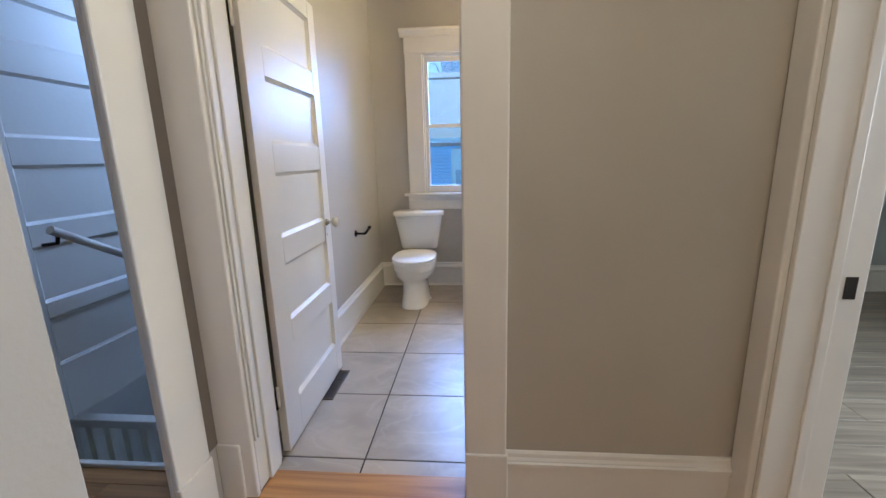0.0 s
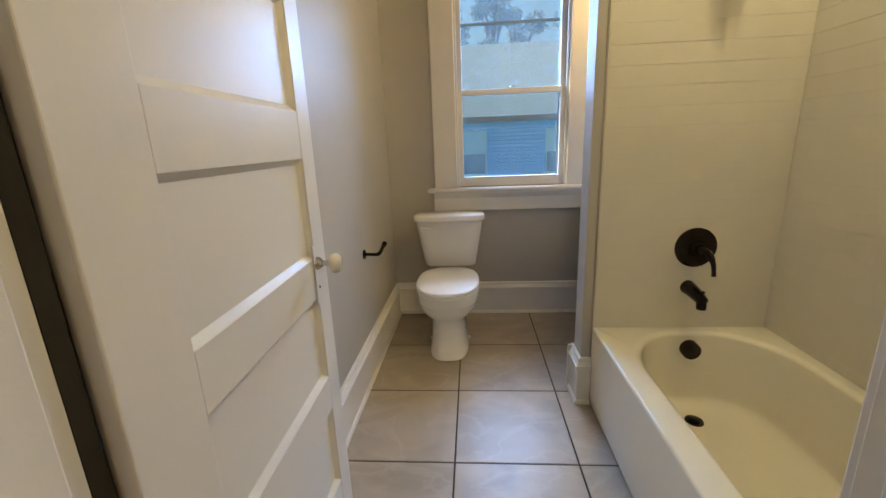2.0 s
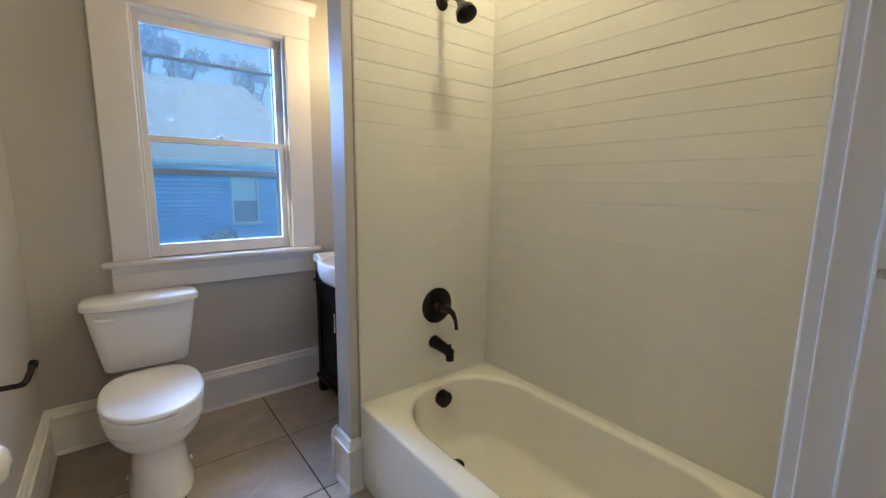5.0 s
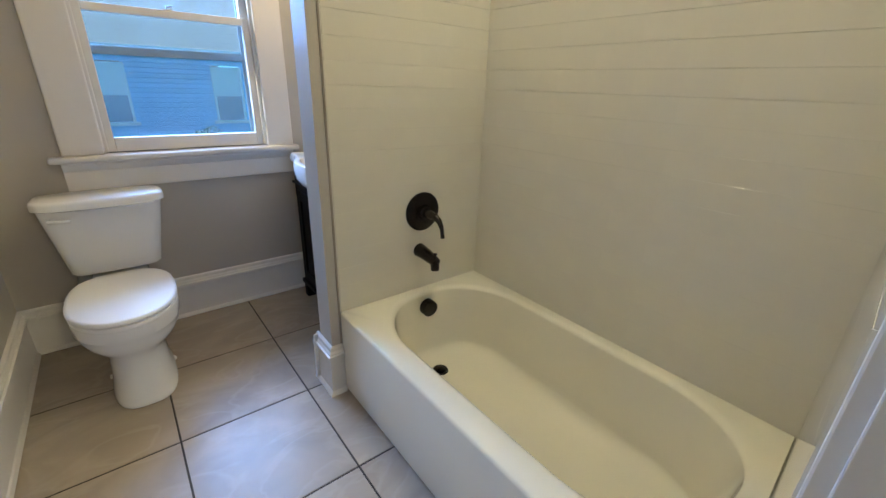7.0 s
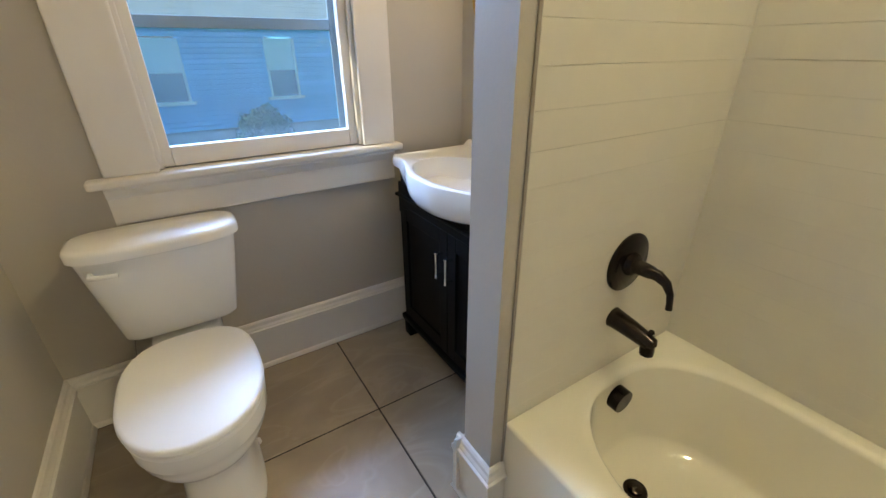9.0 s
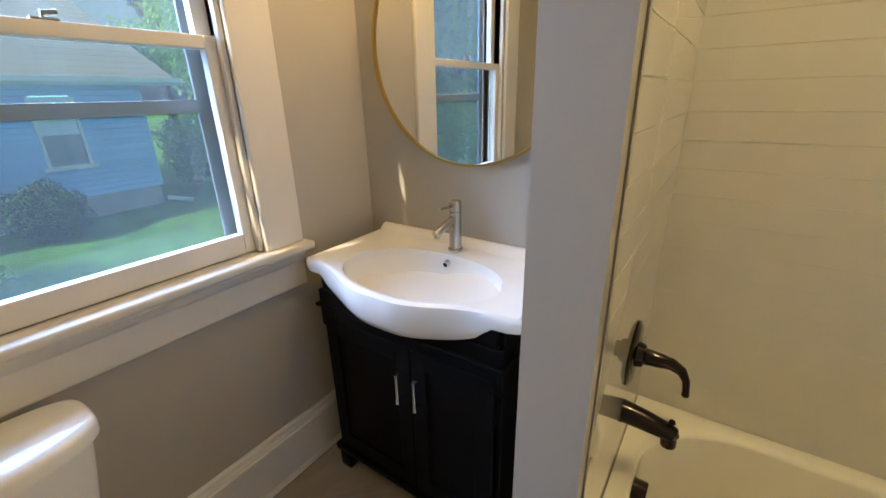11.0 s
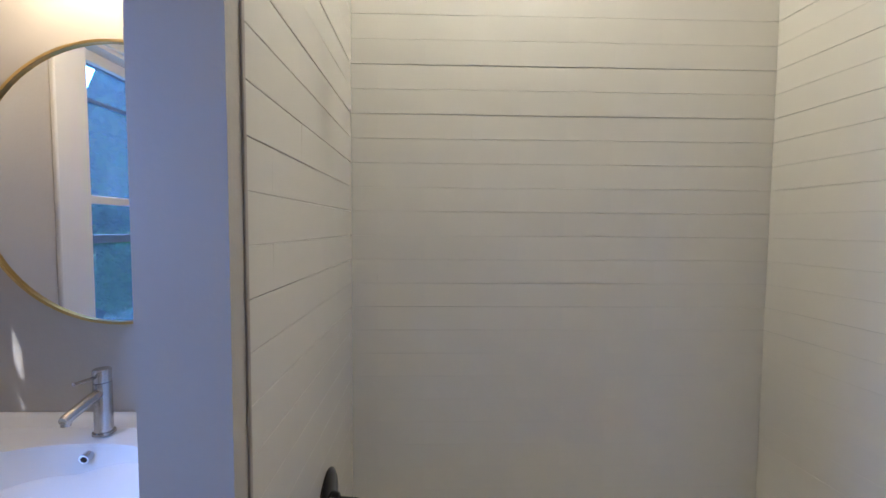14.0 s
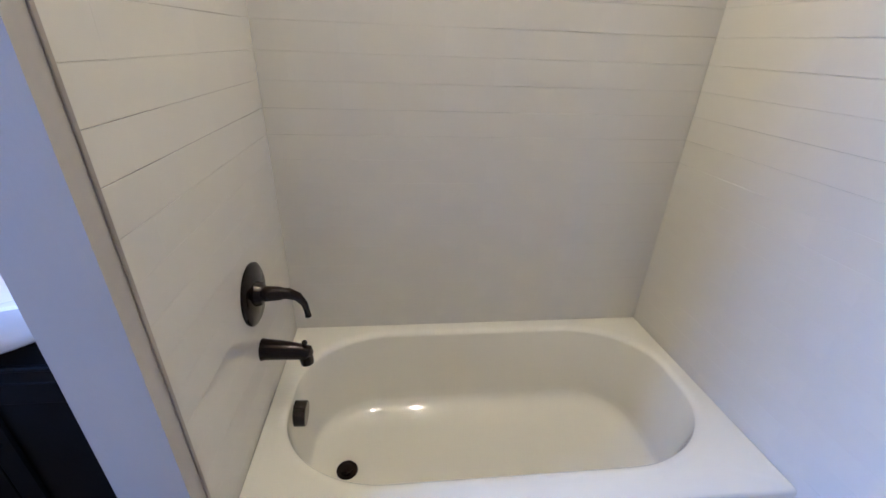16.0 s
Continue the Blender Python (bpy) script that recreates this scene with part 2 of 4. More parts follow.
def oval(cx, cy, z, rx, ry, n=2.0, k=48):
    pts = []
    for i in range(k):
        t = 2 * math.pi * i / k
        c, s = math.cos(t), math.sin(t)
        pts.append((cx + rx * math.copysign(abs(c) ** (2 / n), c), cy + ry * math.copysign(abs(s) ** (2 / n), s), z))
    return pts


def tube(bm, pts, radii, k=16, caps=True):
    """Round tube through points with a radius at each."""
    pts = [Vector(p) for p in pts]
    rings = []
    side = None
    for i, p in enumerate(pts):
        d = (pts[min(i + 1, len(pts) - 1)] - pts[max(i - 1, 0)]).normalized()
        if side is None:
            side = d.orthogonal().normalized()
        side = (side - d * side.dot(d)).normalized()
        up = d.cross(side)
        r = radii[i] if isinstance(radii, (list, tuple)) else radii
        rings.append([p + (side * math.cos(2 * math.pi * j / k) + up * math.sin(2 * math.pi * j / k)) * r for j in range(k)])
    return loft(bm, rings, caps, caps)


# ---- large structure ----
DY0, DY1 = -1.70, -1.517
DX0, DX1 = -0.848, -0.035
# bathroom walls
w = structure(thing("wall_west", "warm greige painted bathroom wall", "wall"))
block("plaster", XL - 0.12, XL, DY0, YW + 0.14, -0.02, CEIL, M_WALL, w)
w = structure(thing("wall_north", "greige painted wall around the window", "wall"))
WX0, WX1, WZ0, WZ1 = -0.505, 0.247, 0.915, 2.215
block("plaster", XL, WX0, YW, YW + 0.14, -0.02, CEIL, M_WALL, w)
block("plaster", WX1, 1.06, YW, YW + 0.14, -0.02, CEIL, M_WALL, w)
block("plaster", WX0, WX1, YW, YW + 0.14, -0.02, WZ0, M_WALL, w)
block("plaster", WX0, WX1, YW, YW + 0.14, WZ1, CEIL, M_WALL, w)
w = structure(thing("wall_east", "greige painted wall behind the vanity", "wall"))
block("plaster", XV, 1.06, 0.045, YW, -0.02, CEIL, M_WALL, w)
block("plaster", XT + 0.012, 1.06, DY0 + 0.0, 0.045, -0.02, CEIL, M_WALL, w)
w = structure(thing("wall_wing", "narrow painted wing wall between tub and vanity", "wall"))
bmw = bmesh.new()
loft(bmw, [[(0.10, -0.079, z), (0.1472, -0.079, z), (0.1472, -0.064, z), (XT + 0.012, -0.064, z), (XT + 0.012, 0.045, z), (0.10, 0.045, z)] for z in (-0.02, CEIL)])
part("plaster", bmw, M_WALL, w)
w = structure(thing("wall_south", "greige painted wall with the bathroom doorway", "wall"))
block("plaster", DX1 + 0.02, 0.985, DY0, DY1, -0.02, CEIL, M_WALL, w)
block("plaster", XL, DX0 - 0.02, DY0, DY1, -0.02, CEIL, M_WALL, w)
block("plaster", DX0 - 0.02, DX1 + 0.02, DY0, DY1, 2.06, CEIL, M_WALL, w)
bm = bmesh.new()
loft(bm, [[(0.05, -1.5178, z), (XT + 0.012, -1.5178, z), (XT + 0.012, -1.4625, z), (0.05, -1.5150, z)] for z in (0.0, CEIL)])
part("furring", bm, M_WALL, w)
ceiling = block("ceiling", -3.2, 4.2, -4.6, YW + 0.14, CEIL, CEIL + 0.12, M_CEIL)
structure(ceiling, "off-white painted ceiling", "ceiling")

# ---- baseboards ----
BASE = [(0, 0), (0.030, 0), (0.030, 0.006), (0.024, 0.016), (0.018, 0.02), (0.018, 0.183), (0.028, 0.189), (0.028, 0.203), (0.0205, 0.206), (0.0205, 0.211), (0.014, 0.220), (0.013, 0.234), (0.007, 0.24), (0, 0.24)]


def baseboard(start, end, out, prof=BASE):
    ob = part("baseboard", sweep(bmesh.new(), prof, start, end, out), M_TRIM)
    return structure(ob, "tall white moulded baseboard with shoe strip", "baseboard")


baseboard((XL, DY1, 0), (XL, YW, 0), (1, 0, 0))
baseboard((XL, YW, 0), (XV, YW, 0), (0, -1, 0))
baseboard((XV, 0.045, 0), (XV, 0.222, 0), (-1, 0, 0))
wrap = bmesh.new()
loft(wrap, [[(0.10 - d, 0.07, z) for d, z in BASE], [(0.10 - d, -0.0791 - d, z) for d, z in BASE], [(0.1445, -0.0791 - d, z) for d, z in BASE]])
structure(part("baseboard", wrap, M_TRIM), "tall white moulded baseboard wrapped round the wall end", "baseboard")
baseboard((0.07, 0.045, 0), (XV, 0.045, 0), (0, 1, 0))
baseboard((0.09, DY0, 0), (0.88, DY0, 0), (0, -1, 0))


def casing(name, x0, x1, y0, y1, z0, z1, w=0.006):
    return structure(block(name, x0, x1, y0, y1, z0, z1, M_TRIM, None, w), "white painted wooden casing board", "trim")


# ---- bathroom doorway ----
casing("door_casing", -0.045, 0.098, DY0 - 0.022, DY0, 0.0, 2.06)
casing("door_casing", XL, DX0, DY0 - 0.022, DY0, 0.0, 2.06)
casing("door_casing", XL, 0.098, DY0 - 0.024, DY0, 2.06, 2.22)
structure(block("plinth_block", -0.046, 0.104, DY0 - 0.03, DY0, 0.0, 0.235, M_TRIM, None, 0.005), "white painted plinth block", "trim")
structure(block("plinth_block", XL, DX0 - 0.045, DY0 - 0.03, DY0, 0.0, 0.235, M_TRIM, None, 0.005), "white painted plinth block", "trim")
frame_ob = structure(thing("door_frame", "thick white painted door jamb with chipped edges", "door frame"))
block("jamb", DX1 - 0.0, DX1 + 0.02, DY0, DY1, 0.012, 2.04, M_DOOR, frame_ob, 0.003)
block("stop", DX1 - 0.008, DX1 - 0.0002, -1.566, -1.534, 0.012, 2.04, M_DOOR, frame_ob, 0.002)
block("stop", DX1 - 0.016, DX1 - 0.0002, -1.631, -1.566, 0.012, 2.04, M_DOOR, frame_ob, 0.003)
block("jamb", DX0 - 0.02, DX0, DY0, DY1, 0.012, 2.04, M_DOOR, frame_ob, 0.003)
block("stop", DX0 + 0.0002, DX0 + 0.012, -1.631, -1.545, 0.012, 2.04, M_DOOR, frame_ob, 0.003)
for face, d in ((DX0, 1), (DX1, -1)):
    for y0, y1, out in ((-1.681, -1.655, 0.011), (-1.7015, -1.693, 0.009)):
        a, b = sorted((face + d * 0.0002, face + d * out))
        block("bead", a, b, y0, y1, 0.236, 2.04, M_DOOR, frame_ob, 0.0035)
block("head_jamb", DX0 - 0.02, DX1 + 0.02, DY0, DY1, 2.04, 2.06, M_DOOR, frame_ob, 0.003)
block("latch_plate", DX1 - 0.0165, DX1 - 0.010, -1.600, -1.570, 1.262, 1.272, M_NICKEL, frame_ob, 0.001, "worn metal catch in the jamb")
for zc in (0.30, 1.78):
    h = part("hinge", tube(bmesh.new(), [(DX0 + 0.008, -1.507, zc - 0.045), (DX0 + 0.008, -1.507, zc + 0.045)], 0.006, 12), M_TRIM, frame_ob, "painted over butt hinge", True)
threshold = block("threshold", DX0 + 0.001, DX1 - 0.001, DY0 - 0.03, -1.582, -0.015, 0.012, M_WOOD, None, 0.004)
structure(threshold, "worn orange varnished wooden threshold", "threshold")
# solid near-black block standing in for the shade behind the open door
structure(block("gap_shade_strip", XL, DX0 - 0.0, DY1, -1.492, 0.24, 2.04, M_DARK), "near-black strip set in for the shade behind the open door", "wall")


def panel_door(name, label, length, panels, hinge_stile, free_stile, m, height=2.04, thick=0.035):
    """A door leaf along local +x from the hinge, faces at y 0 and -thick."""
    d = tagged(new(name), label, "door")
    d.matrix_world = m
    block("stile", 0, hinge_stile, -thick, 0, 0.0, height, M_DOOR, d, 0.003)
    block("stile", length - free_stile, length, -thick, 0, 0.0, height, M_DOOR, d, 0.003)
    zs = [0.0] + [z for p in panels for z in p] + [height]
    for z0, z1 in zip(zs[0::2], zs[1::2]):
        block("rail", hinge_stile, length - free_stile, -thick + 0.0005, -0.0005, z0, z1, M_DOOR, d, 0.002)
    for z0, z1 in panels:
        bm = bmesh.new()
        a0, a1, q = hinge_stile, length - free_stile, 0.0155
        ring = lambda e, y: [(a0 + e, y, z0 + e), (a1 - e, y, z0 + e), (a1 - e, y, z1 - e), (a0 + e, y, z1 - e)]
        loft(bm, [ring(0, -thick + 0.003), ring(0.003, -thick + 0.006), ring(0.014, -thick + q)], False, True)
        loft(bm, [ring(0, -0.003), ring(0.003, -0.006), ring(0.014, -q)], False, True)
        part("panel", bm, M_DOOR, d)
    return d


PANELS = ((0.19, 0.456), (0.565, 0.822), (0.938, 1.210), (1.330, 1.588), (1.702, 1.955))
door = panel_door("door", "white painted five-panel bathroom door standing open against the wall", 0.765, PANELS, 0.145, 0.088,
                  Matrix.Translation((-0.864, -1.478, 0.014)) @ Matrix.Rotation(radians(91.2), 4, "Z"))


def knob_set(d, x, z, y=0.0, s=-1.0):
    """Backplate and porcelain knob on the face at y, standing out along s."""
    bm = bevel(box(bmesh.new(), x - 0.022, x + 0.022, min(y, y + s * 0.004), max(y, y + s * 0.004), z - 0.12, z + 0.055), 0.0015, 1)
    part("backplate", bm, M_DOOR, d, "painted over backplate")
    hx = x
    part("rosette", tube(bmesh.new(), [(x, y + s * 0.0035, z), (x, y + s * 0.011, z), (x, y + s * 0.020, z)], [0.019, 0.017, 0.010], 24), M_NICKEL, d, "worn metal knob rosette", True)
    part("shank", tube(bmesh.new(), [(hx, y, z), (hx, y + s * 0.044, z)], 0.008, 16), M_NICKEL, d, "metal knob shank", True)
    r = [(0.0005, 0.0385), (0.014, 0.039), (0.021, 0.043), (0.0265, 0.050), (0.0285, 0.058), (0.026, 0.066), (0.018, 0.072), (0.0005, 0.074)]
    pts, rad = [(hx, y + s * t, z) for _, t in r], [q for q, _ in r]
    part("knob", tube(bmesh.new(), pts, rad, 28), M_PORC, d, "cream porcelain knob", True)
    part("keyhole", tube(bmesh.new(), [(x, y + s * 0.003, z - 0.07), (x, y + s * 0.005, z - 0.07)], 0.004, 10), M_DARK, d)


knob_set(door, 0.682, 0.922, -0.035)


# ---- window ----
win = structure(thing("window_1", "white double-hung window with storm panes, lower half clear", "window"))
block("jamb_side", WX0 - 0.012, WX0, YW - 0.002, YW + 0.16, WZ0, WZ1, M_TRIM, win, 0.002)
block("jamb_side", WX1, WX1 + 0.012, YW - 0.002, YW + 0.16, WZ0, WZ1, M_TRIM, win, 0.002)
block("head", WX0, WX1, YW + 0.0, YW + 0.16, WZ1 - 0.02, WZ1, M_TRIM, win, 0.002)
block("parting_stop", WX0, WX0 + 0.014, YW + 0.086, YW + 0.096, WZ0, WZ1 - 0.02, M_TRIM, win, 0.002)
block("parting_stop", WX1 - 0.014, WX1, YW + 0.086, YW + 0.096, WZ0, WZ1 - 0.02, M_TRIM, win, 0.002)
for a, b in ((WX0, WX0 + 0.018), (WX1 - 0.018, WX1)):
    block("stop_bead", a, b, YW + 0.004, YW + 0.026, 0.945, WZ1 - 0.02, M_TRIM, win, 0.003)


def sash(parent, name, x0, x1, y0, y1, z0, z1, stile, bottom, top, material, glass, label=""):
    s = tagged(new(name), label)
    s.parent = parent
    block("stile", x0, x0 + stile, y0, y1, z0, z1, material, s, 0.003)
    block("stile", x1 - stile, x1, y0, y1, z0, z1, material, s, 0.003)
    block("rail", x0 + stile, x1 - stile, y0, y1, z0, z0 + bottom, material, s, 0.003)
    block("rail", x0 + stile, x1 - stile, y0, y1, z1 - top, z1, material, s, 0.003)
    ym = (y0 + y1) / 2
    g = block("pane", x0 + stile - 0.002, x1 - stile + 0.002, ym - 0.0015, ym + 0.0015, z0 + bottom - 0.002, z1 - top + 0.002, glass, s)
    g.visible_shadow = False
    return s


sash(win, "lower_sash", WX0 + 0.004, WX1 - 0.004, YW + 0.028, YW + 0.062, 0.945, 1.588, 0.045, 0.066, 0.034, M_TRIM, M_GLASS)
sash(win, "upper_sash", WX0 + 0.004, WX1 - 0.004, YW + 0.066, YW + 0.098, 1.556, WZ1 - 0.02, 0.045, 0.034, 0.045, M_TRIM, M_GLASS)
M_ALU = mat("storm_frame", (0.25, 0.30, 0.32), 0.4, metal=0.3, bump=0.05)
st = sash(win, "storm_window", WX0, WX1, YW + 0.148, YW + 0.160, 0.93, 1.58, 0.045, 0.03, 0.012, M_ALU, M_STORM, "weathered metal storm window")
sash(win, "storm_window_upper", WX0, WX1, YW + 0.148, YW + 0.160, 1.5805, WZ1 - 0.02, 0.045, 0.012, 0.03, M_ALU, M_STORM_DUSTY, "dusty upper storm pane")
block("outer_sill", WX0 + 0.001, WX1 - 0.001, YW + 0.063, YW + 0.1475, 0.9155, 0.950, M_ALU, win, 0.003, "weathered grey outer sill")
block("cross_bar", WX0 + 0.046, WX1 - 0.046, YW + 0.143, YW + 0.165, 1.384, 1.422, M_ALU, st, 0.002)
block("cross_bar", WX0 + 0.046, WX1 - 0.046, YW + 0.143, YW + 0.165, 2.008, 2.024, M_ALU, st, 0.002)
lock = tagged(new("sash_lock"), "small metal sash lock")
lock.parent = win
part("base", bevel(box(bmesh.new(), -0.155, -0.105, YW + 0.034, YW + 0.058, 1.588, 1.594), 0.002, 1), M_NICKEL, lock)
part("lever", tube(bmesh.new(), [(-0.13, YW + 0.046, 1.592), (-0.13, YW + 0.046, 1.604), (-0.105, YW + 0.040, 1.606)], 0.006, 10), M_NICKEL, lock, smooth=True)
casing("window_casing", WX0 - 0.155, WX0 + 0.004, YW - 0.02, YW, 0.941, 2.21)
casing("window_casing", WX1 - 0.004, WX1 + 0.140, YW - 0.02, YW, 0.941, 2.21)
casing("window_header", WX0 - 0.160, WX1 + 0.145, YW - 0.024, YW, 2.21, 2.352)
CROWN = [(0, 0), (0.028, 0), (0.034, 0.012), (0.050, 0.034), (0.062, 0.042), (0.062, 0.062), (0, 0.062)]
structure(part("window_crown", sweep(bmesh.new(), CROWN, (WX0 - 0.195, YW, 2.352), (WX1 + 0.18, YW, 2.352), (0, -1, 0)), M_TRIM), "white crown moulding over the window", "trim")
stool = bevel(box(bmesh.new(), WX0 - 0.205, WX1 + 0.165, YW - 0.052, YW + 0.045, 0.912, 0.941), 0.009, 3)
structure(part("window_sill", stool, M_TRIM, smooth=True), "white painted window stool with a rounded nose", "window sill")
APRON = [(0, 0), (0.016, 0), (0.018, 0.004), (0.018, 0.09), (0.024, 0.10), (0.034, 0.122), (0.034, 0.132), (0, 0.132)]
structure(part("window_apron", sweep(bmesh.new(), APRON, (WX0 - 0.165, YW, 0.780), (WX1 + 0.130, YW, 0.780), (0, -1, 0)), M_TRIM), "white painted window apron", "trim")

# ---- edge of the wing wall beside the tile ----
structure(block("wing_edge_strip", 0.1385, 0.1474, -0.0830, -0.0791, 0.0, CEIL, M_EDGE, None, 0.0015), "dull brown edge strip beside the tile", "trim")

# ---- bathtub ----
tub = thing("bathtub", "glossy white alcove bathtub with a plain apron", "bathtub")
bm = bmesh.new()
K = 128
CX, CY, RX, RY = 0.552, -0.776, 0.320, 0.663


def rect_ring(x0, x1, y0, y1, z, r=0.012):
    pts = []
    for i in range(K):
        t = 2 * math.pi * i / K
        c, s = math.cos(t), math.sin(t)
        c, s = math.copysign(abs(c) ** 0.667, c) * RX, math.copysign(abs(s) ** 0.667, s) * RY
        q = min(((x1 - CX) / c if c > 0 else (x0 - CX) / c) if abs(c) > 1e-6 else 1e9, ((y1 - CY) / s if s > 0 else (y0 - CY) / s) if abs(s) > 1e-6 else 1e9)
        pts.append([CX + c * q, CY + s * q, z])
    for cx, cy in ((x0, y0), (x0, y1), (x1, y0), (x1, y1)):
        j = min(range(K), key=lambda i: (pts[i][0] - cx) ** 2 + (pts[i][1] - cy) ** 2)
        pts[j][0], pts[j][1] = cx, cy
    for p in pts:
        if p[1] < CY:
            p[1] -= 0.060 * (XT - p[0]) * (CY - p[1]) / (CY - y0)
    return pts


X0, X1, Y0, Y1 = 0.147, XT - 0.001, -1.4565, -0.0775


def basin_ring(z, west, east, south, north, rx, ry):
    """A rounded rectangle seen from the basin's centre, its ends a little bowed."""
    pts = []
    for i in range(K):
        t = 2 * math.pi * i / K
        c, q = math.cos(t), math.sin(t)
        c, q = math.copysign(abs(c) ** 0.667, c) * RX, math.copysign(abs(q) ** 0.667, q) * RY
        lo, hi = 0.0, 1.4
        for _ in range(24):
            mid = (lo + hi) / 2
            x, y = CX + c * mid, CY + q * mid
            bow = 0.012 * (1 - min(1, abs(x - CX) / RX) ** 2)
            w_, e_, s_, n_ = west, east, south - bow, north + bow
            dx, dy = max(w_ + rx - x, x - (e_ - rx), 0) / rx, max(s_ + ry - y, y - (n_ - ry), 0) / ry
            lo, hi = (mid, hi) if dx * dx + dy * dy < 1 else (lo, mid)
        pts.append((CX + c * lo, CY + q * lo, z))
    return pts


rings = [rect_ring(X0, X1, Y0, Y1, 0.012), rect_ring(X0, X1, Y0, Y1, 0.380), rect_ring(X0 + 0.003, X1 - 0.002, Y0 + 0.002, Y1 - 0.002, 0.388),
         rect_ring(X0 + 0.009, X1 - 0.004, Y0 + 0.004, Y1 - 0.004, 0.392)]
for k in range(8):
    a = math.pi / 2 * k / 7
    e, z = 0.026 * math.sin(a), 0.3915 - 0.018 * (1 - math.cos(a))
    rings.append(basin_ring(z, 0.228 + e, 0.872 - e, -1.431 + e, -0.124 - e, 0.24, 0.30))
rings.append(basin_ring(0.24, 0.268, 0.840, -1.390, -0.152, 0.24, 0.29))
rings.append(basin_ring(0.115, 0.286, 0.822, -1.372, -0.172, 0.21, 0.25))
for k in range(1, 13):
    a = math.pi / 2 * k / 12
    e, z = 0.002 + 0.125 * (1 - math.cos(a)), 0.100 - 0.052 * math.sin(a)
    rings.append(basin_ring(z, 0.286 + e, 0.820 - e, -1.370 + e, -0.174 - e * 0.8, 0.20 - 0.4 * e, 0.24 - 0.4 * e))
rings.append(basin_ring(0.0460, 0.45, 0.66, -1.15, -0.34, 0.09, 0.12))
loft(bm, rings, False, True)
part("shell", bm, M_TUB, tub, smooth=True)
dr = tagged(new("drain"), "dark bronze tub drain")
dr.parent = tub
part("flange", tube(bmesh.new(), [(0.536, -0.284, 0.046), (0.536, -0.284, 0.0515)], [0.038, 0.035], 32), M_BRONZE, dr, smooth=True)
part("stopper", tube(bmesh.new(), [(0.536, -0.284, 0.050), (0.536, -0.284, 0.058), (0.536, -0.284, 0.062)], [0.022, 0.022, 0.010], 24), M_BRONZE, dr, smooth=True)
part("overflow_plate", tube(bmesh.new(), [(0.555, -0.130, 0.318), (0.555, -0.170, 0.316), (0.555, -0.174, 0.3158), (0.555, -0.175, 0.3157)], [0.040, 0.040, 0.038, 0.002], 32), M_BRONZE, tub, "round dark bronze overflow plate", True)

# ---- tub fittings on the wing wall ----
YT = -0.077
valve = thing("shower_valve", "dark bronze round shower valve with a curved lever", "shower valve")
part("escutcheon", tube(bmesh.new(), [(0.566, YT, 0.768), (0.566, YT - 0.006, 0.768), (0.566, YT - 0.012, 0.768), (0.566, YT - 0.014, 0.768)], [0.088, 0.088, 0.078, 0.02], 48), M_BRONZE, valve, smooth=True)
part("hub", tube(bmesh.new(), [(0.566, YT - 0.010, 0.768), (0.566, YT - 0.030, 0.768), (0.566, YT - 0.034, 0.768), (0.566, YT - 0.075, 0.768), (0.566, YT - 0.085, 0.768)], [0.036, 0.030, 0.022, 0.019, 0.015], 28), M_BRONZE, valve, smooth=True)
part("lever", tube(bmesh.new(), [(0.566, YT - 0.070, 0.768), (0.568, YT - 0.095, 0.766), (0.572, YT - 0.118, 0.752), (0.576, YT - 0.132, 0.725), (0.578, YT - 0.136, 0.695), (0.579, YT - 0.137, 0.680)],
                    [0.017, 0.016, 0.013, 0.0095, 0.0085, 0.0095], 18), M_BRONZE, valve, "curved lever handle", True)
spout = thing("tub_spout", "dark bronze tub spout with a diverter knob", "tub spout")
part("body", tube(bmesh.new(), [(0.553, YT, 0.585), (0.553, YT - 0.012, 0.585), (0.553, YT - 0.06, 0.580), (0.553, YT - 0.11, 0.572), (0.553, YT - 0.130, 0.566), (0.553, YT - 0.136, 0.560)],
                   [0.033, 0.031, 0.028, 0.024, 0.022, 0.012], 28), M_BRONZE, spout, smooth=True)
part("outlet", tube(bmesh.new(), [(0.553, YT - 0.118, 0.572), (0.553, YT - 0.122, 0.545), (0.553, YT - 0.123, 0.530)], [0.02, 0.02, 0.019], 24), M_BRONZE, spout, smooth=True)
part("diverter", tube(bmesh.new(), [(0.553, YT - 0.120, 0.585), (0.553, YT - 0.122, 0.600), (0.553, YT - 0.122, 0.603), (0.553, YT - 0.122, 0.609)], [0.004, 0.004, 0.009, 0.007], 16), M_BRONZE, spout, smooth=True)
shower = thing("shower", "dark bronze shower head on a curved arm", "shower")
SX, SZ = 0.575, 2.135
part("flange", tube(bmesh.new(), [(SX, YT, SZ), (SX, YT - 0.008, SZ), (SX, YT - 0.014, SZ)], [0.032, 0.030, 0.014], 28), M_BRONZE, shower, smooth=True)
part("arm", tube(bmesh.new(), [(SX, YT - 0.004, SZ), (SX, YT - 0.04, SZ + 0.010), (SX, YT - 0.07, SZ + 0.005), (SX, YT - 0.108, SZ - 0.015), (SX, YT - 0.132, SZ - 0.040)], 0.011, 16), M_BRONZE, shower, smooth=True)
part("spray_head", tube(bmesh.new(), [(SX, YT - 0.124, SZ - 0.032), (SX, YT - 0.135, SZ - 0.044), (SX, YT - 0.143, SZ - 0.055), (SX, YT - 0.160, SZ - 0.080), (SX, YT - 0.170, SZ - 0.096), (SX, YT - 0.173, SZ - 0.101)],
                   [0.014, 0.018, 0.021, 0.042, 0.045, 0.036], 28), M_BRONZE, shower, smooth=True)

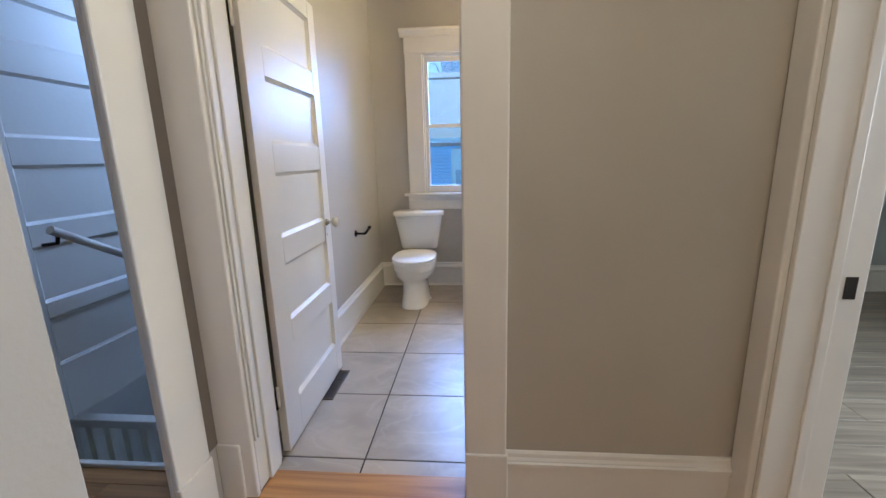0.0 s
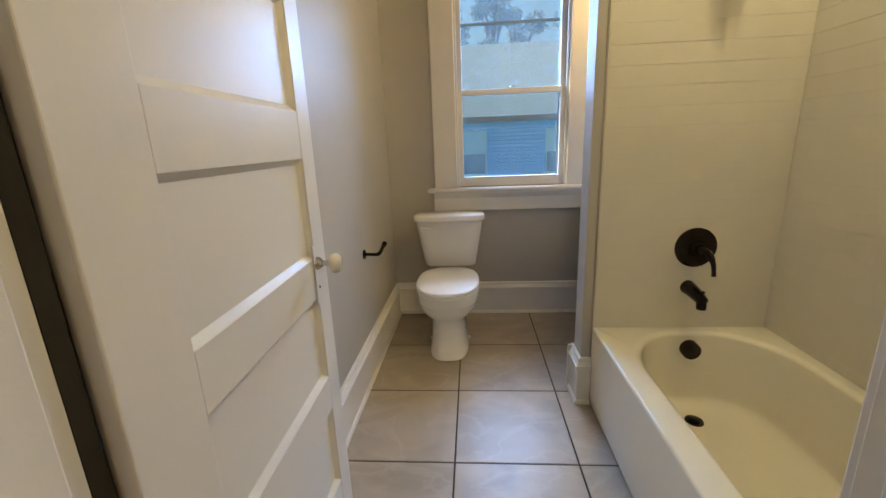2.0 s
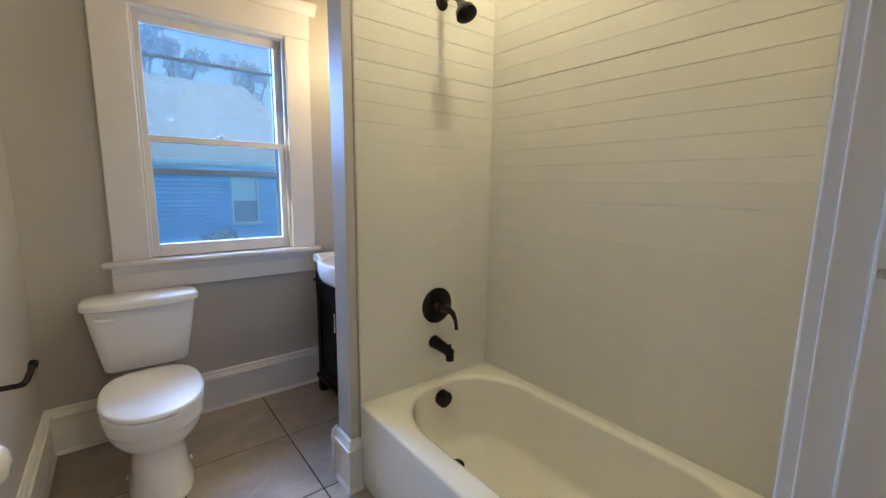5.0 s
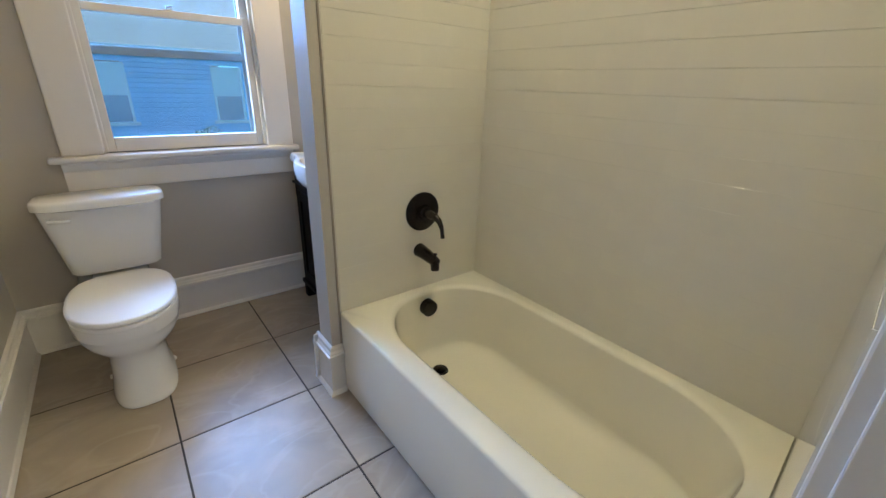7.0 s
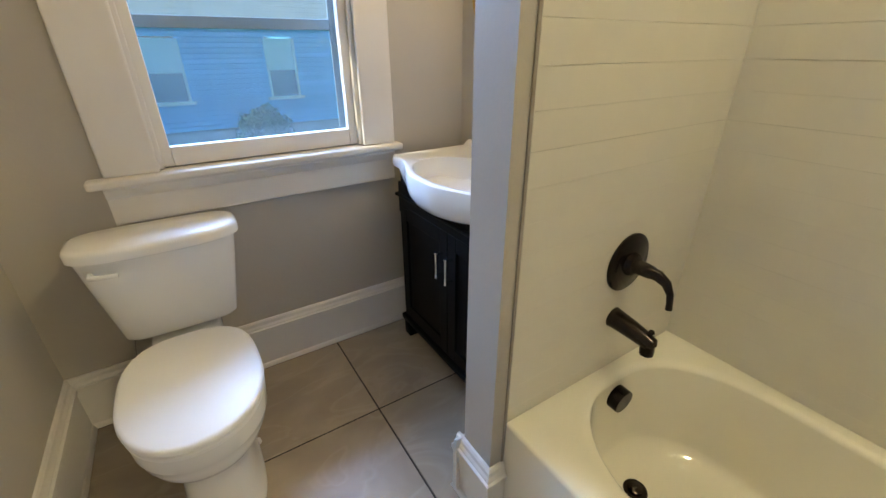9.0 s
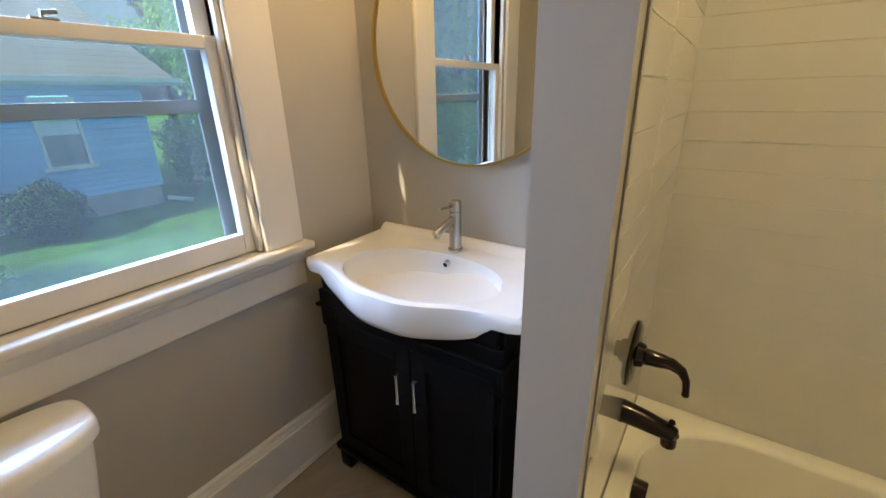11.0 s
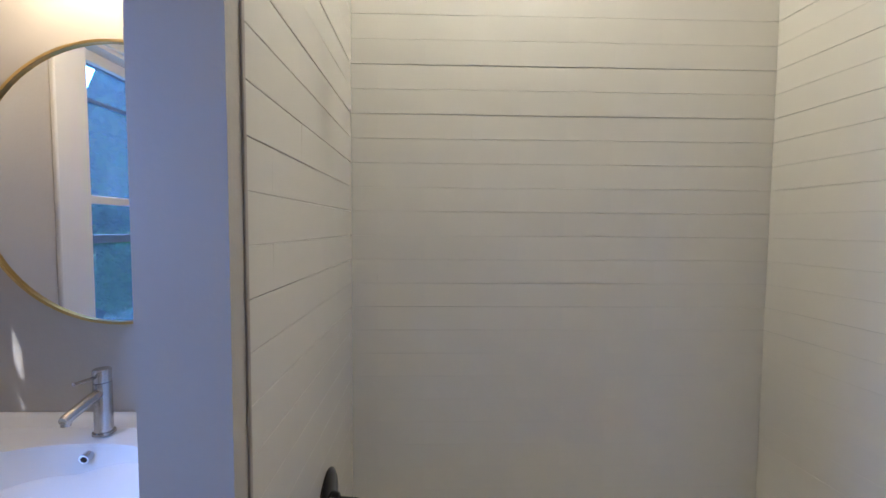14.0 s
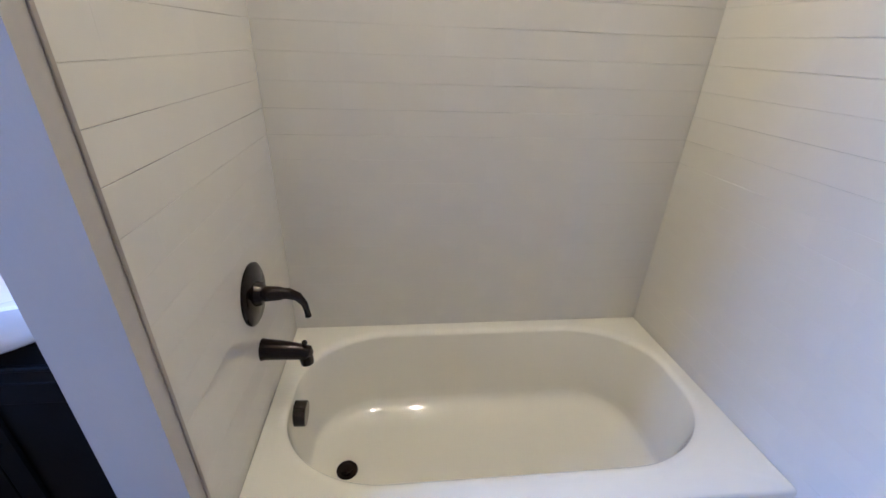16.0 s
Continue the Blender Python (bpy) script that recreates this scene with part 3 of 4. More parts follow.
# ---- toilet ----
toilet = thing("toilet", "white two-piece toilet with closed round lid", "toilet")
TX = -0.562
bm = bmesh.new()
rings = []
for z, w_, d0, d1 in ((0.425, 0.165, 0.835, 0.985), (0.435, 0.176, 0.828, 0.99), (0.55, 0.196, 0.818, 0.994), (0.66, 0.215, 0.808, 0.996), (0.745, 0.228, 0.802, 0.998)):
    rings.append(oval(TX, (d0 + d1) / 2, z, w_, (d1 - d0) / 2, 5, 56))
loft(bm, rings)
part("tank", bm, M_CHINA, toilet, smooth=True)
bm = bmesh.new()


def lid_ring(z, e):
    pts = oval(TX, 0.897, z, 0.243 - e, 0.103 - e, 4, 72)
    return [(x, y - (0.024 * (1 - ((x - TX) / 0.243) ** 2) if y < 0.897 else 0), zz) for x, y, zz in pts]


loft(bm, [lid_ring(0.744, 0.006), lid_ring(0.747, 0.0), lid_ring(0.772, 0.0), lid_ring(0.781, 0.006), lid_ring(0.787, 0.02)])
part("tank_lid", bm, M_CHINA, toilet, "white tank lid", True)
lev = part("flush_lever", tube(bmesh.new(), [(TX - 0.185, 0.812, 0.705), (TX - 0.185, 0.790, 0.705), (TX - 0.165, 0.783, 0.705), (TX - 0.115, 0.783, 0.700)], [0.009, 0.008, 0.008, 0.007], 14), M_CHINA, toilet, "white flush lever", True)
bm = bmesh.new()
rings = []
for z, w_, y0, y1, n in ((0.0, 0.120, 0.300, 0.80, 3.0), (0.010, 0.122, 0.298, 0.80, 3.0), (0.022, 0.118, 0.302, 0.80, 3.0), (0.10, 0.108, 0.320, 0.80, 2.9), (0.18, 0.105, 0.330, 0.80, 2.8), (0.215, 0.108, 0.332, 0.80, 2.7),
                         (0.238, 0.124, 0.322, 0.80, 2.5), (0.258, 0.150, 0.304, 0.80, 2.4), (0.280, 0.170, 0.290, 0.802, 2.3), (0.305, 0.182, 0.282, 0.805, 2.25), (0.325, 0.186, 0.280, 0.806, 2.2),
                         (0.330, 0.190, 0.276, 0.808, 2.2), (0.380, 0.192, 0.275, 0.81, 2.2), (0.387, 0.189, 0.278, 0.81, 2.2)):
    rings.append(oval(TX, (y0 + y1) / 2, z, w_, (y1 - y0) / 2, n, 56))
loft(bm, rings)
part("bowl", bm, M_CHINA, toilet, smooth=True)
part("tank_base", bevel(box(bmesh.new(), TX - 0.115, TX + 0.115, 0.76, 0.95, 0.36, 0.402), 0.02, 3), M_CHINA, toilet, smooth=True)


def seat_ring(z, e, y=0.522, rx=0.194, front=0.262, back=0.272):
    """Round in front, squarer towards the hinges."""
    f, b = oval(TX, y, z, rx - e, front - e, 2.15, 64), oval(TX, y, z, rx - e, back - e, 3.0, 64)
    return [q if q[1] > y else p for p, q in zip(f, b)]


bm = bmesh.new()
loft(bm, [seat_ring(z, e, 0.520, 0.190, 0.258, 0.262) for z, e in ((0.389, 0.004), (0.393, 0.0), (0.404, 0.0), (0.4085, 0.008))])
part("seat", bm, M_SEAT, toilet, "white plastic seat", True)
bm = bmesh.new()
loft(bm, [seat_ring(z, e) for z, e in ((0.4100, 0.014), (0.4120, 0.004), (0.4165, 0.0), (0.4240, 0.001), (0.4290, 0.006), (0.4310, 0.014), (0.4320, 0.10))])
part("seat_lid", bm, M_SEAT, toilet, "closed white plastic lid", True)
for sx in (-0.07, 0.07):
    part("seat_hinge", bevel(box(bmesh.new(), TX + sx - 0.02, TX + sx + 0.02, 0.755, 0.79, 0.389, 0.422), 0.006, 2), M_SEAT, toilet, smooth=True)
for sx in (-0.118, 0.118):
    part("bolt_cap", tube(bmesh.new(), [(TX + sx, 0.60, 0.0), (TX + sx, 0.60, 0.012), (TX + sx, 0.60, 0.017)], [0.014, 0.012, 0.004], 14), M_SEAT, toilet, "small white bolt cap", True)
supply = thing("supply_valve", "small white and chrome water supply stop by the baseboard", "valve")
part("body", tube(bmesh.new(), [(-0.745, 1.008, 0.10), (-0.745, 0.95, 0.10)], 0.009, 12), M_CHROME, supply, smooth=True)
part("handle", tube(bmesh.new(), [(-0.745, 0.95, 0.10), (-0.745, 0.93, 0.10)], [0.016, 0.014], 14), M_SEAT, supply, smooth=True)
part("hose", tube(bmesh.new(), [(-0.745, 0.965, 0.10), (-0.748, 0.963, 0.2), (-0.742, 0.95, 0.33), (-0.715, 0.93, 0.426)], 0.005, 10), M_CHROME, supply, smooth=True)

# ---- toilet paper holder ----
tp = thing("toilet_paper_holder", "dark bronze toilet paper holder arm on the greige wall", "paper holder")
part("rosette", tube(bmesh.new(), [(XL, 0.205, 0.690), (XL + 0.006, 0.205, 0.690), (XL + 0.012, 0.205, 0.690)], [0.027, 0.025, 0.012], 24), M_BRONZE, tp, smooth=True)
part("arm", tube(bmesh.new(), [(XL + 0.004, 0.205, 0.690), (XL + 0.066, 0.205, 0.688), (XL + 0.079, 0.207, 0.690), (XL + 0.085, 0.215, 0.694), (XL + 0.092, 0.252, 0.711), (XL + 0.096, 0.280, 0.723)],
                  [0.009, 0.009, 0.011, 0.010, 0.010, 0.011], 16), M_BRONZE, tp, smooth=True)
part("end_cap", tube(bmesh.new(), [(XL + 0.096, 0.277, 0.722), (XL + 0.098, 0.291, 0.729)], [0.014, 0.014], 16), M_BRONZE, tp, smooth=True)

# ---- floor register ----
reg = thing("floor_register", "brown metal floor register beside the open door", "floor register")
RX0, RX1, RY0, RY1 = -0.895, -0.787, -1.06, -0.745
for a in ((RX0, RX0 + 0.016, RY0, RY1), (RX1 - 0.016, RX1, RY0, RY1), (RX0 + 0.016, RX1 - 0.016, RY0, RY0 + 0.02), (RX0 + 0.016, RX1 - 0.016, RY1 - 0.02, RY1)):
    block("frame", *a, 0.0005, 0.006, M_REG, reg, 0.0015)
block("duct", RX0 + 0.016, RX1 - 0.016, RY0 + 0.02, RY1 - 0.02, 0.0003, 0.001, M_DARK, reg)
for i in range(2):
    block("bar", RX0 + 0.016, RX1 - 0.016, RY0 + 0.105 + 0.1 * i, RY0 + 0.111 + 0.1 * i, 0.001, 0.005, M_REG, reg)
for i in range(6):
    xx = RX0 + 0.024 + i * 0.0115
    block("slat", xx, xx + 0.0035, RY0 + 0.02, RY1 - 0.02, 0.001, 0.004, M_REG, reg)

# ---- vanity ----
VC = 0.553
van = thing("vanity_cabinet", "black two-door bathroom vanity cabinet on short feet", "cabinet")
VX, VY0, VY1 = 0.335, VC - 0.36, VC + 0.345
block("side_panel", VX + 0.018, XV - 0.002, VY0, VY0 + 0.018, 0.09, 0.857, M_BLACK, van, 0.003)
block("side_panel", VX + 0.018, XV - 0.002, VY1 - 0.018, VY1, 0.09, 0.857, M_BLACK, van, 0.003)
block("bottom_panel", VX + 0.018, XV - 0.002, VY0 + 0.018, VY1 - 0.018, 0.09, 0.11, M_BLACK, van)
block("front_frame", VX, VX + 0.018, VY0 + 0.0, VY1, 0.66, 0.80, M_BLACK, van, 0.003)
for a, b in ((VY0 + 0.0185, VC - 0.262), (VC + 0.262, VY1 - 0.0185)):
    block("front_frame", VX + 0.004, VX + 0.03, a, b, 0.8005, 0.8575, M_BLACK, van, 0.003)
part("moulding", bevel(box(bmesh.new(), VX - 0.010, VX + 0.004, VY0 - 0.010, VY1 + 0.010, 0.735, 0.750), 0.005, 2), M_BLACK, van, "thin black moulding strip")
for a, b in ((VY0 - 0.012, VY0 + 0.002), (VY1 - 0.002, VY1 + 0.012)):
    part("moulding", bevel(box(bmesh.new(), VX - 0.012, XV - 0.004, a, b, 0.735, 0.750), 0.005, 2), M_BLACK, van, "thin black moulding strip")
part("base_moulding", bevel(box(bmesh.new(), VX - 0.012, XV - 0.004, VY0 - 0.010, VY1 + 0.010, 0.085, 0.115), 0.006, 2), M_BLACK, van, smooth=True)
for y0 in (VY0, VY1 - 0.055):
    for x0 in (VX - 0.004, XV - 0.06):
        part("foot", bevel(box(bmesh.new(), x0, x0 + 0.05, y0, y0 + 0.055, 0.0, 0.088), 0.006, 2), M_BLACK, van, smooth=True)
VH = VC - 0.055
for sgn in (-1, 1):
    dd = tagged(new("door"), "black shaker cabinet door")
    dd.parent = van
    a, b = (VH + 0.002, VY1 - 0.02) if sgn > 0 else (VY0 + 0.02, VH - 0.002)
    for q in ((a, a + 0.055, 0.13, 0.70), (b - 0.055, b, 0.13, 0.70), (a + 0.055, b - 0.055, 0.13, 0.19), (a + 0.055, b - 0.055, 0.64, 0.70)):
        block("frame", VX - 0.004, VX + 0.016, q[0], q[1], q[2], q[3], M_BLACK, dd, 0.002)
    block("panel", VX + 0.006, VX + 0.012, a + 0.05, b - 0.05, 0.185, 0.645, M_BLACK, dd)
    hy = VH + sgn * 0.034
    hd = part("handle", tube(bmesh.new(), [(VX - 0.034, hy, 0.505), (VX - 0.034, hy, 0.515), (VX - 0.034, hy, 0.56), (VX - 0.034, hy, 0.605), (VX - 0.034, hy, 0.615)], [0.0075, 0.0055, 0.0048, 0.0055, 0.0075], 14), M_CHROME, dd, "chrome bar pull", True)
    for hz in (0.515, 0.605):
        part("post", tube(bmesh.new(), [(VX - 0.004, hy, hz), (VX - 0.034, hy, hz)], 0.0045, 12), M_CHROME, dd, "chrome post", True)

# ---- sink ----
sink = thing("sink", "white ceramic sink top with a bulging round front bowl", "sink", at=(0, 0, 0.022))
bm = bmesh.new()
SY0, SY1, SXF, SXB, KS = VC - 0.405, VC + 0.405, 0.334, XV - 0.003, 128


def front_x(y, bulge):
    u = abs(y - VC) / 0.405
    s = 0.5 + 0.5 * math.cos(math.pi * min(1, max(0, (u - 0.10) / 0.72)))
    return SXF - bulge * s


def sink_ring(bulge, z, e=0.0, drop=0.0, yspan=1.0):
    """Outline of the top: straight back and sides, a bulging front, walked by angle from the bowl's centre."""
    pts = []
    for i in range(KS):
        t = 2 * math.pi * i / KS
        c, s = math.cos(t), math.sin(t)
        ox, oy = 0.47, VC
        lo, hi = 0.0, 1.0
        for _ in range(26):
            mid = (lo + hi) / 2
            x, y = ox + c * mid, oy + s * mid
            ins = (SY0 * yspan + VC * (1 - yspan) + e) < y < (SY1 * yspan + VC * (1 - yspan) - e) and front_x(y, bulge) + e < x < SXB - e * 0.2
            lo, hi = (mid, hi) if ins else (lo, mid)
        u = abs(oy + s * lo - VC) / 0.405
        sag = drop * max(0, 1 - (u / 0.80) ** 2) ** 0.5 * max(0, min(1, (0.60 - (ox + c * lo)) / 0.15)) if drop else 0
        pts.append((ox + c * lo, oy + s * lo, z - sag))
    return pts


rings = [sink_ring(0.01, 0.836, 0.035, 0.10), sink_ring(0.040, 0.8365, 0.012, 0.092), sink_ring(0.060, 0.839, 0.002, 0.079), sink_ring(0.076, 0.847, 0.0, 0.058), sink_ring(0.085, 0.858, 0.0, 0.030),
         sink_ring(0.086, 0.868, 0.0, 0.010), sink_ring(0.085, 0.876, 0.003), sink_ring(0.081, 0.881, 0.010), sink_ring(0.079, 0.880, 0.022)]
for k in range(16):
    a = math.radians(4 + 84 * k / 15)
    q, z = math.cos(a) ** 0.55, 0.880 - 0.141 * math.sin(a) ** 1.15
    if k == 15:
        q = 0.06
    rings.append([(0.462 + math.cos(2 * math.pi * i / KS) * 0.174 * q, VC + math.copysign(abs(math.sin(2 * math.pi * i / KS)) ** 0.9, math.sin(2 * math.pi * i / KS)) * 0.285 * q, z) for i in range(KS)])
loft(bm, rings, True, True)
part("basin", bm, M_CHINA, sink, smooth=True)
LIP = [(0, 0), (0.045, 0), (0.040, 0.006), (0.030, 0.016), (0.020, 0.024), (0.010, 0.027), (0, 0.027)]
lip = bmesh.new()
sweep(lip, LIP, (SXB, SY0 + 0.012, 0.877), (SXB, SY1 - 0.012, 0.877), (-1, 0, 0))
part("back_lip", lip, M_CHINA, sink, "raised back lip", True)
part("overflow_ring", tube(bmesh.new(), [(0.632, VC, 0.846), (0.614, VC, 0.843)], [0.0135, 0.0125], 20), M_CHROME, sink, "chrome overflow ring", True)
part("overflow_hole", tube(bmesh.new(), [(0.616, VC, 0.8433), (0.6132, VC, 0.843)], [0.008, 0.008], 16), M_DARK, sink)
part("pop_up", tube(bmesh.new(), [(0.465, VC, 0.739), (0.465, VC, 0.744), (0.465, VC, 0.748)], [0.03, 0.028, 0.006], 24), M_CHROME, sink, "chrome pop-up drain", True)
faucet = thing("faucet", "brushed nickel single-lever sink faucet", "faucet", at=(0, 0, 0.022))
FX = 0.682
part("base_ring", tube(bmesh.new(), [(FX, VC, 0.880), (FX, VC, 0.886)], [0.027, 0.026], 28), M_NICKEL, faucet, smooth=True)
part("body", tube(bmesh.new(), [(FX, VC, 0.884), (FX, VC, 1.020), (FX, VC, 1.021)], [0.0215, 0.0215, 0.021], 28), M_NICKEL, faucet, smooth=True)
part("cap", tube(bmesh.new(), [(FX, VC, 1.023), (FX, VC, 1.055), (FX, VC, 1.058)], [0.0215, 0.0215, 0.019], 28), M_NICKEL, faucet, smooth=True)
part("spout", tube(bmesh.new(), [(FX - 0.01, VC, 0.996), (FX - 0.05, VC, 0.987), (FX - 0.115, VC, 0.970), (FX - 0.122, VC, 0.968)], [0.014, 0.0135, 0.013, 0.011], 20), M_NICKEL, faucet, smooth=True)
part("aerator", tube(bmesh.new(), [(FX - 0.112, VC, 0.970), (FX - 0.114, VC, 0.954)], 0.0105, 18), M_NICKEL, faucet, smooth=True)
part("lever", tube(bmesh.new(), [(FX - 0.015, VC + 0.004, 1.040), (FX - 0.075, VC + 0.012, 1.042)], [0.004, 0.0045], 12), M_NICKEL, faucet, "thin pin lever", True)

# ---- mirror and light ----
MY, MZ, MR = 0.541, 1.580, 0.388
mir = thing("round_mirror", "round mirror in a thin brushed brass frame", "mirror")
prof = [(XV - 0.002, MR - 0.004), (XV - 0.028, MR - 0.004), (XV - 0.028, MR + 0.004), (XV - 0.002, MR + 0.004)]
bm = bmesh.new()
cols = [[bm.verts.new((px, MY + pr * math.cos(2 * math.pi * i / 96), MZ + pr * math.sin(2 * math.pi * i / 96))) for px, pr in prof] for i in range(96)]
for i in range(96):
    for j in range(4):
        bm.faces.new((cols[i][j], cols[i][(j + 1) % 4], cols[(i + 1) % 96][(j + 1) % 4], cols[(i + 1) % 96][j]))
part("frame", bm, M_BRASS, mir, smooth=True)
part("glass", tube(bmesh.new(), [(XV - 0.004, MY, MZ), (XV - 0.020, MY, MZ)], MR - 0.004, 96), M_MIRROR, mir, smooth=False)
light = thing("vanity_light", "two-bulb wall light with clear glass shades above the mirror", "wall light")
block("backplate", XV - 0.022, XV - 0.001, VC - 0.20, VC + 0.20, 2.285, 2.345, M_NICKEL, light, 0.004)
for sy in (-0.144, 0.144):
    y = VC - 0.03 + sy
    part("arm", tube(bmesh.new(), [(XV - 0.02, y, 2.315), (XV - 0.14, y, 2.315), (XV - 0.14, y, 2.285)], 0.008, 12), M_NICKEL, light, smooth=True)
    part("socket", tube(bmesh.new(), [(XV - 0.14, y, 2.29), (XV - 0.14, y, 2.235)], 0.02, 20), M_NICKEL, light, smooth=True)
    sh = bmesh.new()
    rows = [[sh.verts.new((XV - 0.14 + r * math.cos(2 * math.pi * i / 32), y + r * math.sin(2 * math.pi * i / 32), z)) for i in range(32)] for r, z in ((0.026, 2.262), (0.045, 2.24), (0.055, 2.19), (0.056, 2.12))]
    for a, b in zip(rows, rows[1:]):
        for i in range(32):
            sh.faces.new((a[i], a[(i + 1) % 32], b[(i + 1) % 32], b[i]))
    shade = part("shade", sh, M_SHADE, light, "clear glass shade", True)
    shade.visible_shadow = False
    bl = part("bulb", tube(bmesh.new(), [(XV - 0.14, y, 2.222), (XV - 0.14, y, 2.211), (XV - 0.14, y, 2.181), (XV - 0.14, y, 2.155), (XV - 0.14, y, 2.137), (XV - 0.14, y, 2.131)], [0.013, 0.015, 0.027, 0.030, 0.019, 0.003], 24), M_BULB, light, "glowing frosted bulb", True)
    bl.visible_shadow = False
    lamp("bulb_light", "POINT", 3.7, (1.0, 0.74, 0.42), pose(XV - 0.14, y, 2.17), radius=0.03)

# ---- hall ----
HX0, HX1 = -0.985, 0.88
w = structure(thing("wall_hall_west", "greige hall wall with a doorway to the stairs", "wall"))
block("plaster", XL - 0.12, XL, -1.79, DY0, -0.02, CEIL, M_WALL, w)
block("plaster", XL - 0.12, XL, -2.56, -1.79, 2.06, CEIL, M_WALL, w)
block("plaster", XL - 0.12, XL, -4.6, -2.56, -0.02, CEIL, M_WALL, w)
w = structure(thing("wall_room_return", "greige wall end beside the starting doorway", "wall"))
block("plaster", XL, -0.545, -2.68, -2.552, -0.02, CEIL, M_WALL, w, 0.004)
casing("doorway_casing", XL - 0.005, XL + 0.018, -1.945, -1.785, 0.0, 2.06)
structure(block("plinth_block", XL, XL + 0.026, -1.947, -1.783, 0.0, 0.235, M_TRIM, None, 0.005), "white painted plinth block", "trim")
casing("doorway_casing", XL - 0.005, XL + 0.018, -2.552, -1.74, 2.06, 2.2)
# strip added to paint the shadowed corner between the two casings
structure(block("corner_strip", XL, XL + 0.006, -1.7825, -1.7225, 0.236, 2.059, M_CORNER, None, 0.001), "thin strip coloured brown for the shade in the casing corner", "trim")
jw = structure(thing("stair_door_frame", "white painted jamb of the stair doorway", "door frame"))
block("jamb", XL - 0.022, XL - 0.006, -1.94, -1.795, 0.0, 2.06, M_TRIM, jw, 0.003)
block("jamb", XL - 0.14, XL - 0.004, -2.56, -2.54, 0.0, 2.06, M_TRIM, jw, 0.003)
w = structure(thing("wall_hall_east", "greige hall wall with a doorway to a grey-floored room", "wall"))
block("plaster", HX1, 1.06, -1.80, DY0, -0.02, CEIL, M_WALL, w)
block("plaster", HX1, 1.06, -2.65, -1.80, 2.06, CEIL, M_WALL, w)
block("plaster", HX1, 1.06, -4.6, -2.65, -0.02, CEIL, M_WALL, w)
casing("doorway_casing", HX1 - 0.02, HX1 + 0.005, -1.80, -1.708, 0.0, 2.06)
casing("doorway_casing", HX1 - 0.02, HX1 + 0.005, -2.74, -2.65, 0.0, 2.06)
casing("doorway_casing", HX1 - 0.022, HX1 + 0.005, -2.76, -1.70, 2.06, 2.2)
jw = structure(thing("east_door_frame", "white painted jamb with a bare latch hole", "door frame"))
block("jamb", HX1, 1.075, -1.82, -1.80, 0.0, 2.06, M_TRIM, jw, 0.003)
block("stop", 0.97, 1.0, -1.828, -1.82, 0.0, 2.06, M_TRIM, jw, 0.002)
block("strike_plate", 1.018, 1.050, -1.8225, -1.8195, 0.855, 0.920, M_DARK, jw, 0.001, "dark strike hole")
block("jamb", HX1, 1.075, -2.65, -2.63, 0.0, 2.06, M_TRIM, jw, 0.003)
w = structure(thing("wall_hall_south", "greige wall closing the room behind", "wall"))
block("plaster", -3.2, 4.2, -4.72, -4.6, -0.02, CEIL, M_WALL, w)
# room beyond the east doorway
w = structure(thing("wall_far_room", "pale grey-green wall of the next room", "wall"))
block("plaster", 1.06, 4.2, 0.87, 0.99, -0.02, CEIL, M_ROOM, w)
block("plaster", 4.2, 4.32, -4.72, 0.99, -0.02, CEIL, M_ROOM, w)
baseboard((1.06, 0.87, 0), (4.2, 0.87, 0), (0, -1, 0))

# ---- stair space beyond the west doorway ----
w = structure(thing("wall_stairwell", "white wall closing the stairwell", "wall"))
block("plaster", -3.2, -3.08, -4.6, 1.17, -2.4, CEIL, M_TRIM, w)
block("plaster", -3.08, XL - 0.12, 1.05, 1.17, -2.4, CEIL, M_TRIM, w)
block("plaster", XL - 0.12, XL - 0.11, -1.62, 1.05, -2.4, -0.02, M_TRIM, w)
block("nosing", -3.08, XL - 0.121, -1.60, -1.575, -0.20, 0.018, M_TRIM, w, 0.004)
stair_door = panel_door("stair_door", "white five-panel door standing open above the stairs", 0.76, ((0.287, 0.530), (0.605, 0.872), (0.975, 1.242), (1.364, 1.638), (1.775, 1.96)), 0.11, 0.11,
                        Matrix.Translation((-2.0, -0.68, 0.04)) @ Matrix.Rotation(radians(-92), 4, "Z"))
rail = thing("handrail", "white painted sloping handrail on dark brackets", "handrail")
part("rail", tube(bmesh.new(), [(-1.88, -1.36, 1.0), (-1.88, -0.80, 0.69)], 0.020, 16), M_TRIM, rail, smooth=True)
for y, z in ((-1.33, 0.985), (-0.84, 0.71)):
    part("bracket", tube(bmesh.new(), [(-1.88, y, z - 0.01), (-1.89, y, z - 0.05), (-1.965, y, z - 0.06)], 0.009, 10), M_BRONZE, rail, "dark metal bracket", True)
bal = thing("balustrade", "pale painted stair balustrade below the landing", "balustrade")
block("top_rail", -2.9, -1.12, -1.22, -1.16, -0.10, -0.05, M_TRIM, bal, 0.006)
block("bottom_rail", -2.9, -1.12, -1.215, -1.165, -0.95, -0.90, M_TRIM, bal, 0.006)
for i in range(17):
    x = -2.84 + i * 0.105
    block("baluster", x - 0.017, x + 0.017, -1.207, -1.173, -0.90, -0.10, M_TRIM, bal, 0.004)
for i in range(5):
    structure(block("stair_step", -3.08, XL - 0.12, -1.1 + i * 0.28, -0.8 + i * 0.28, -1.25 - 0.18 * i, -1.07 - 0.18 * i, M_TREAD, None, 0.006), "worn wooden stair step", "stairs")


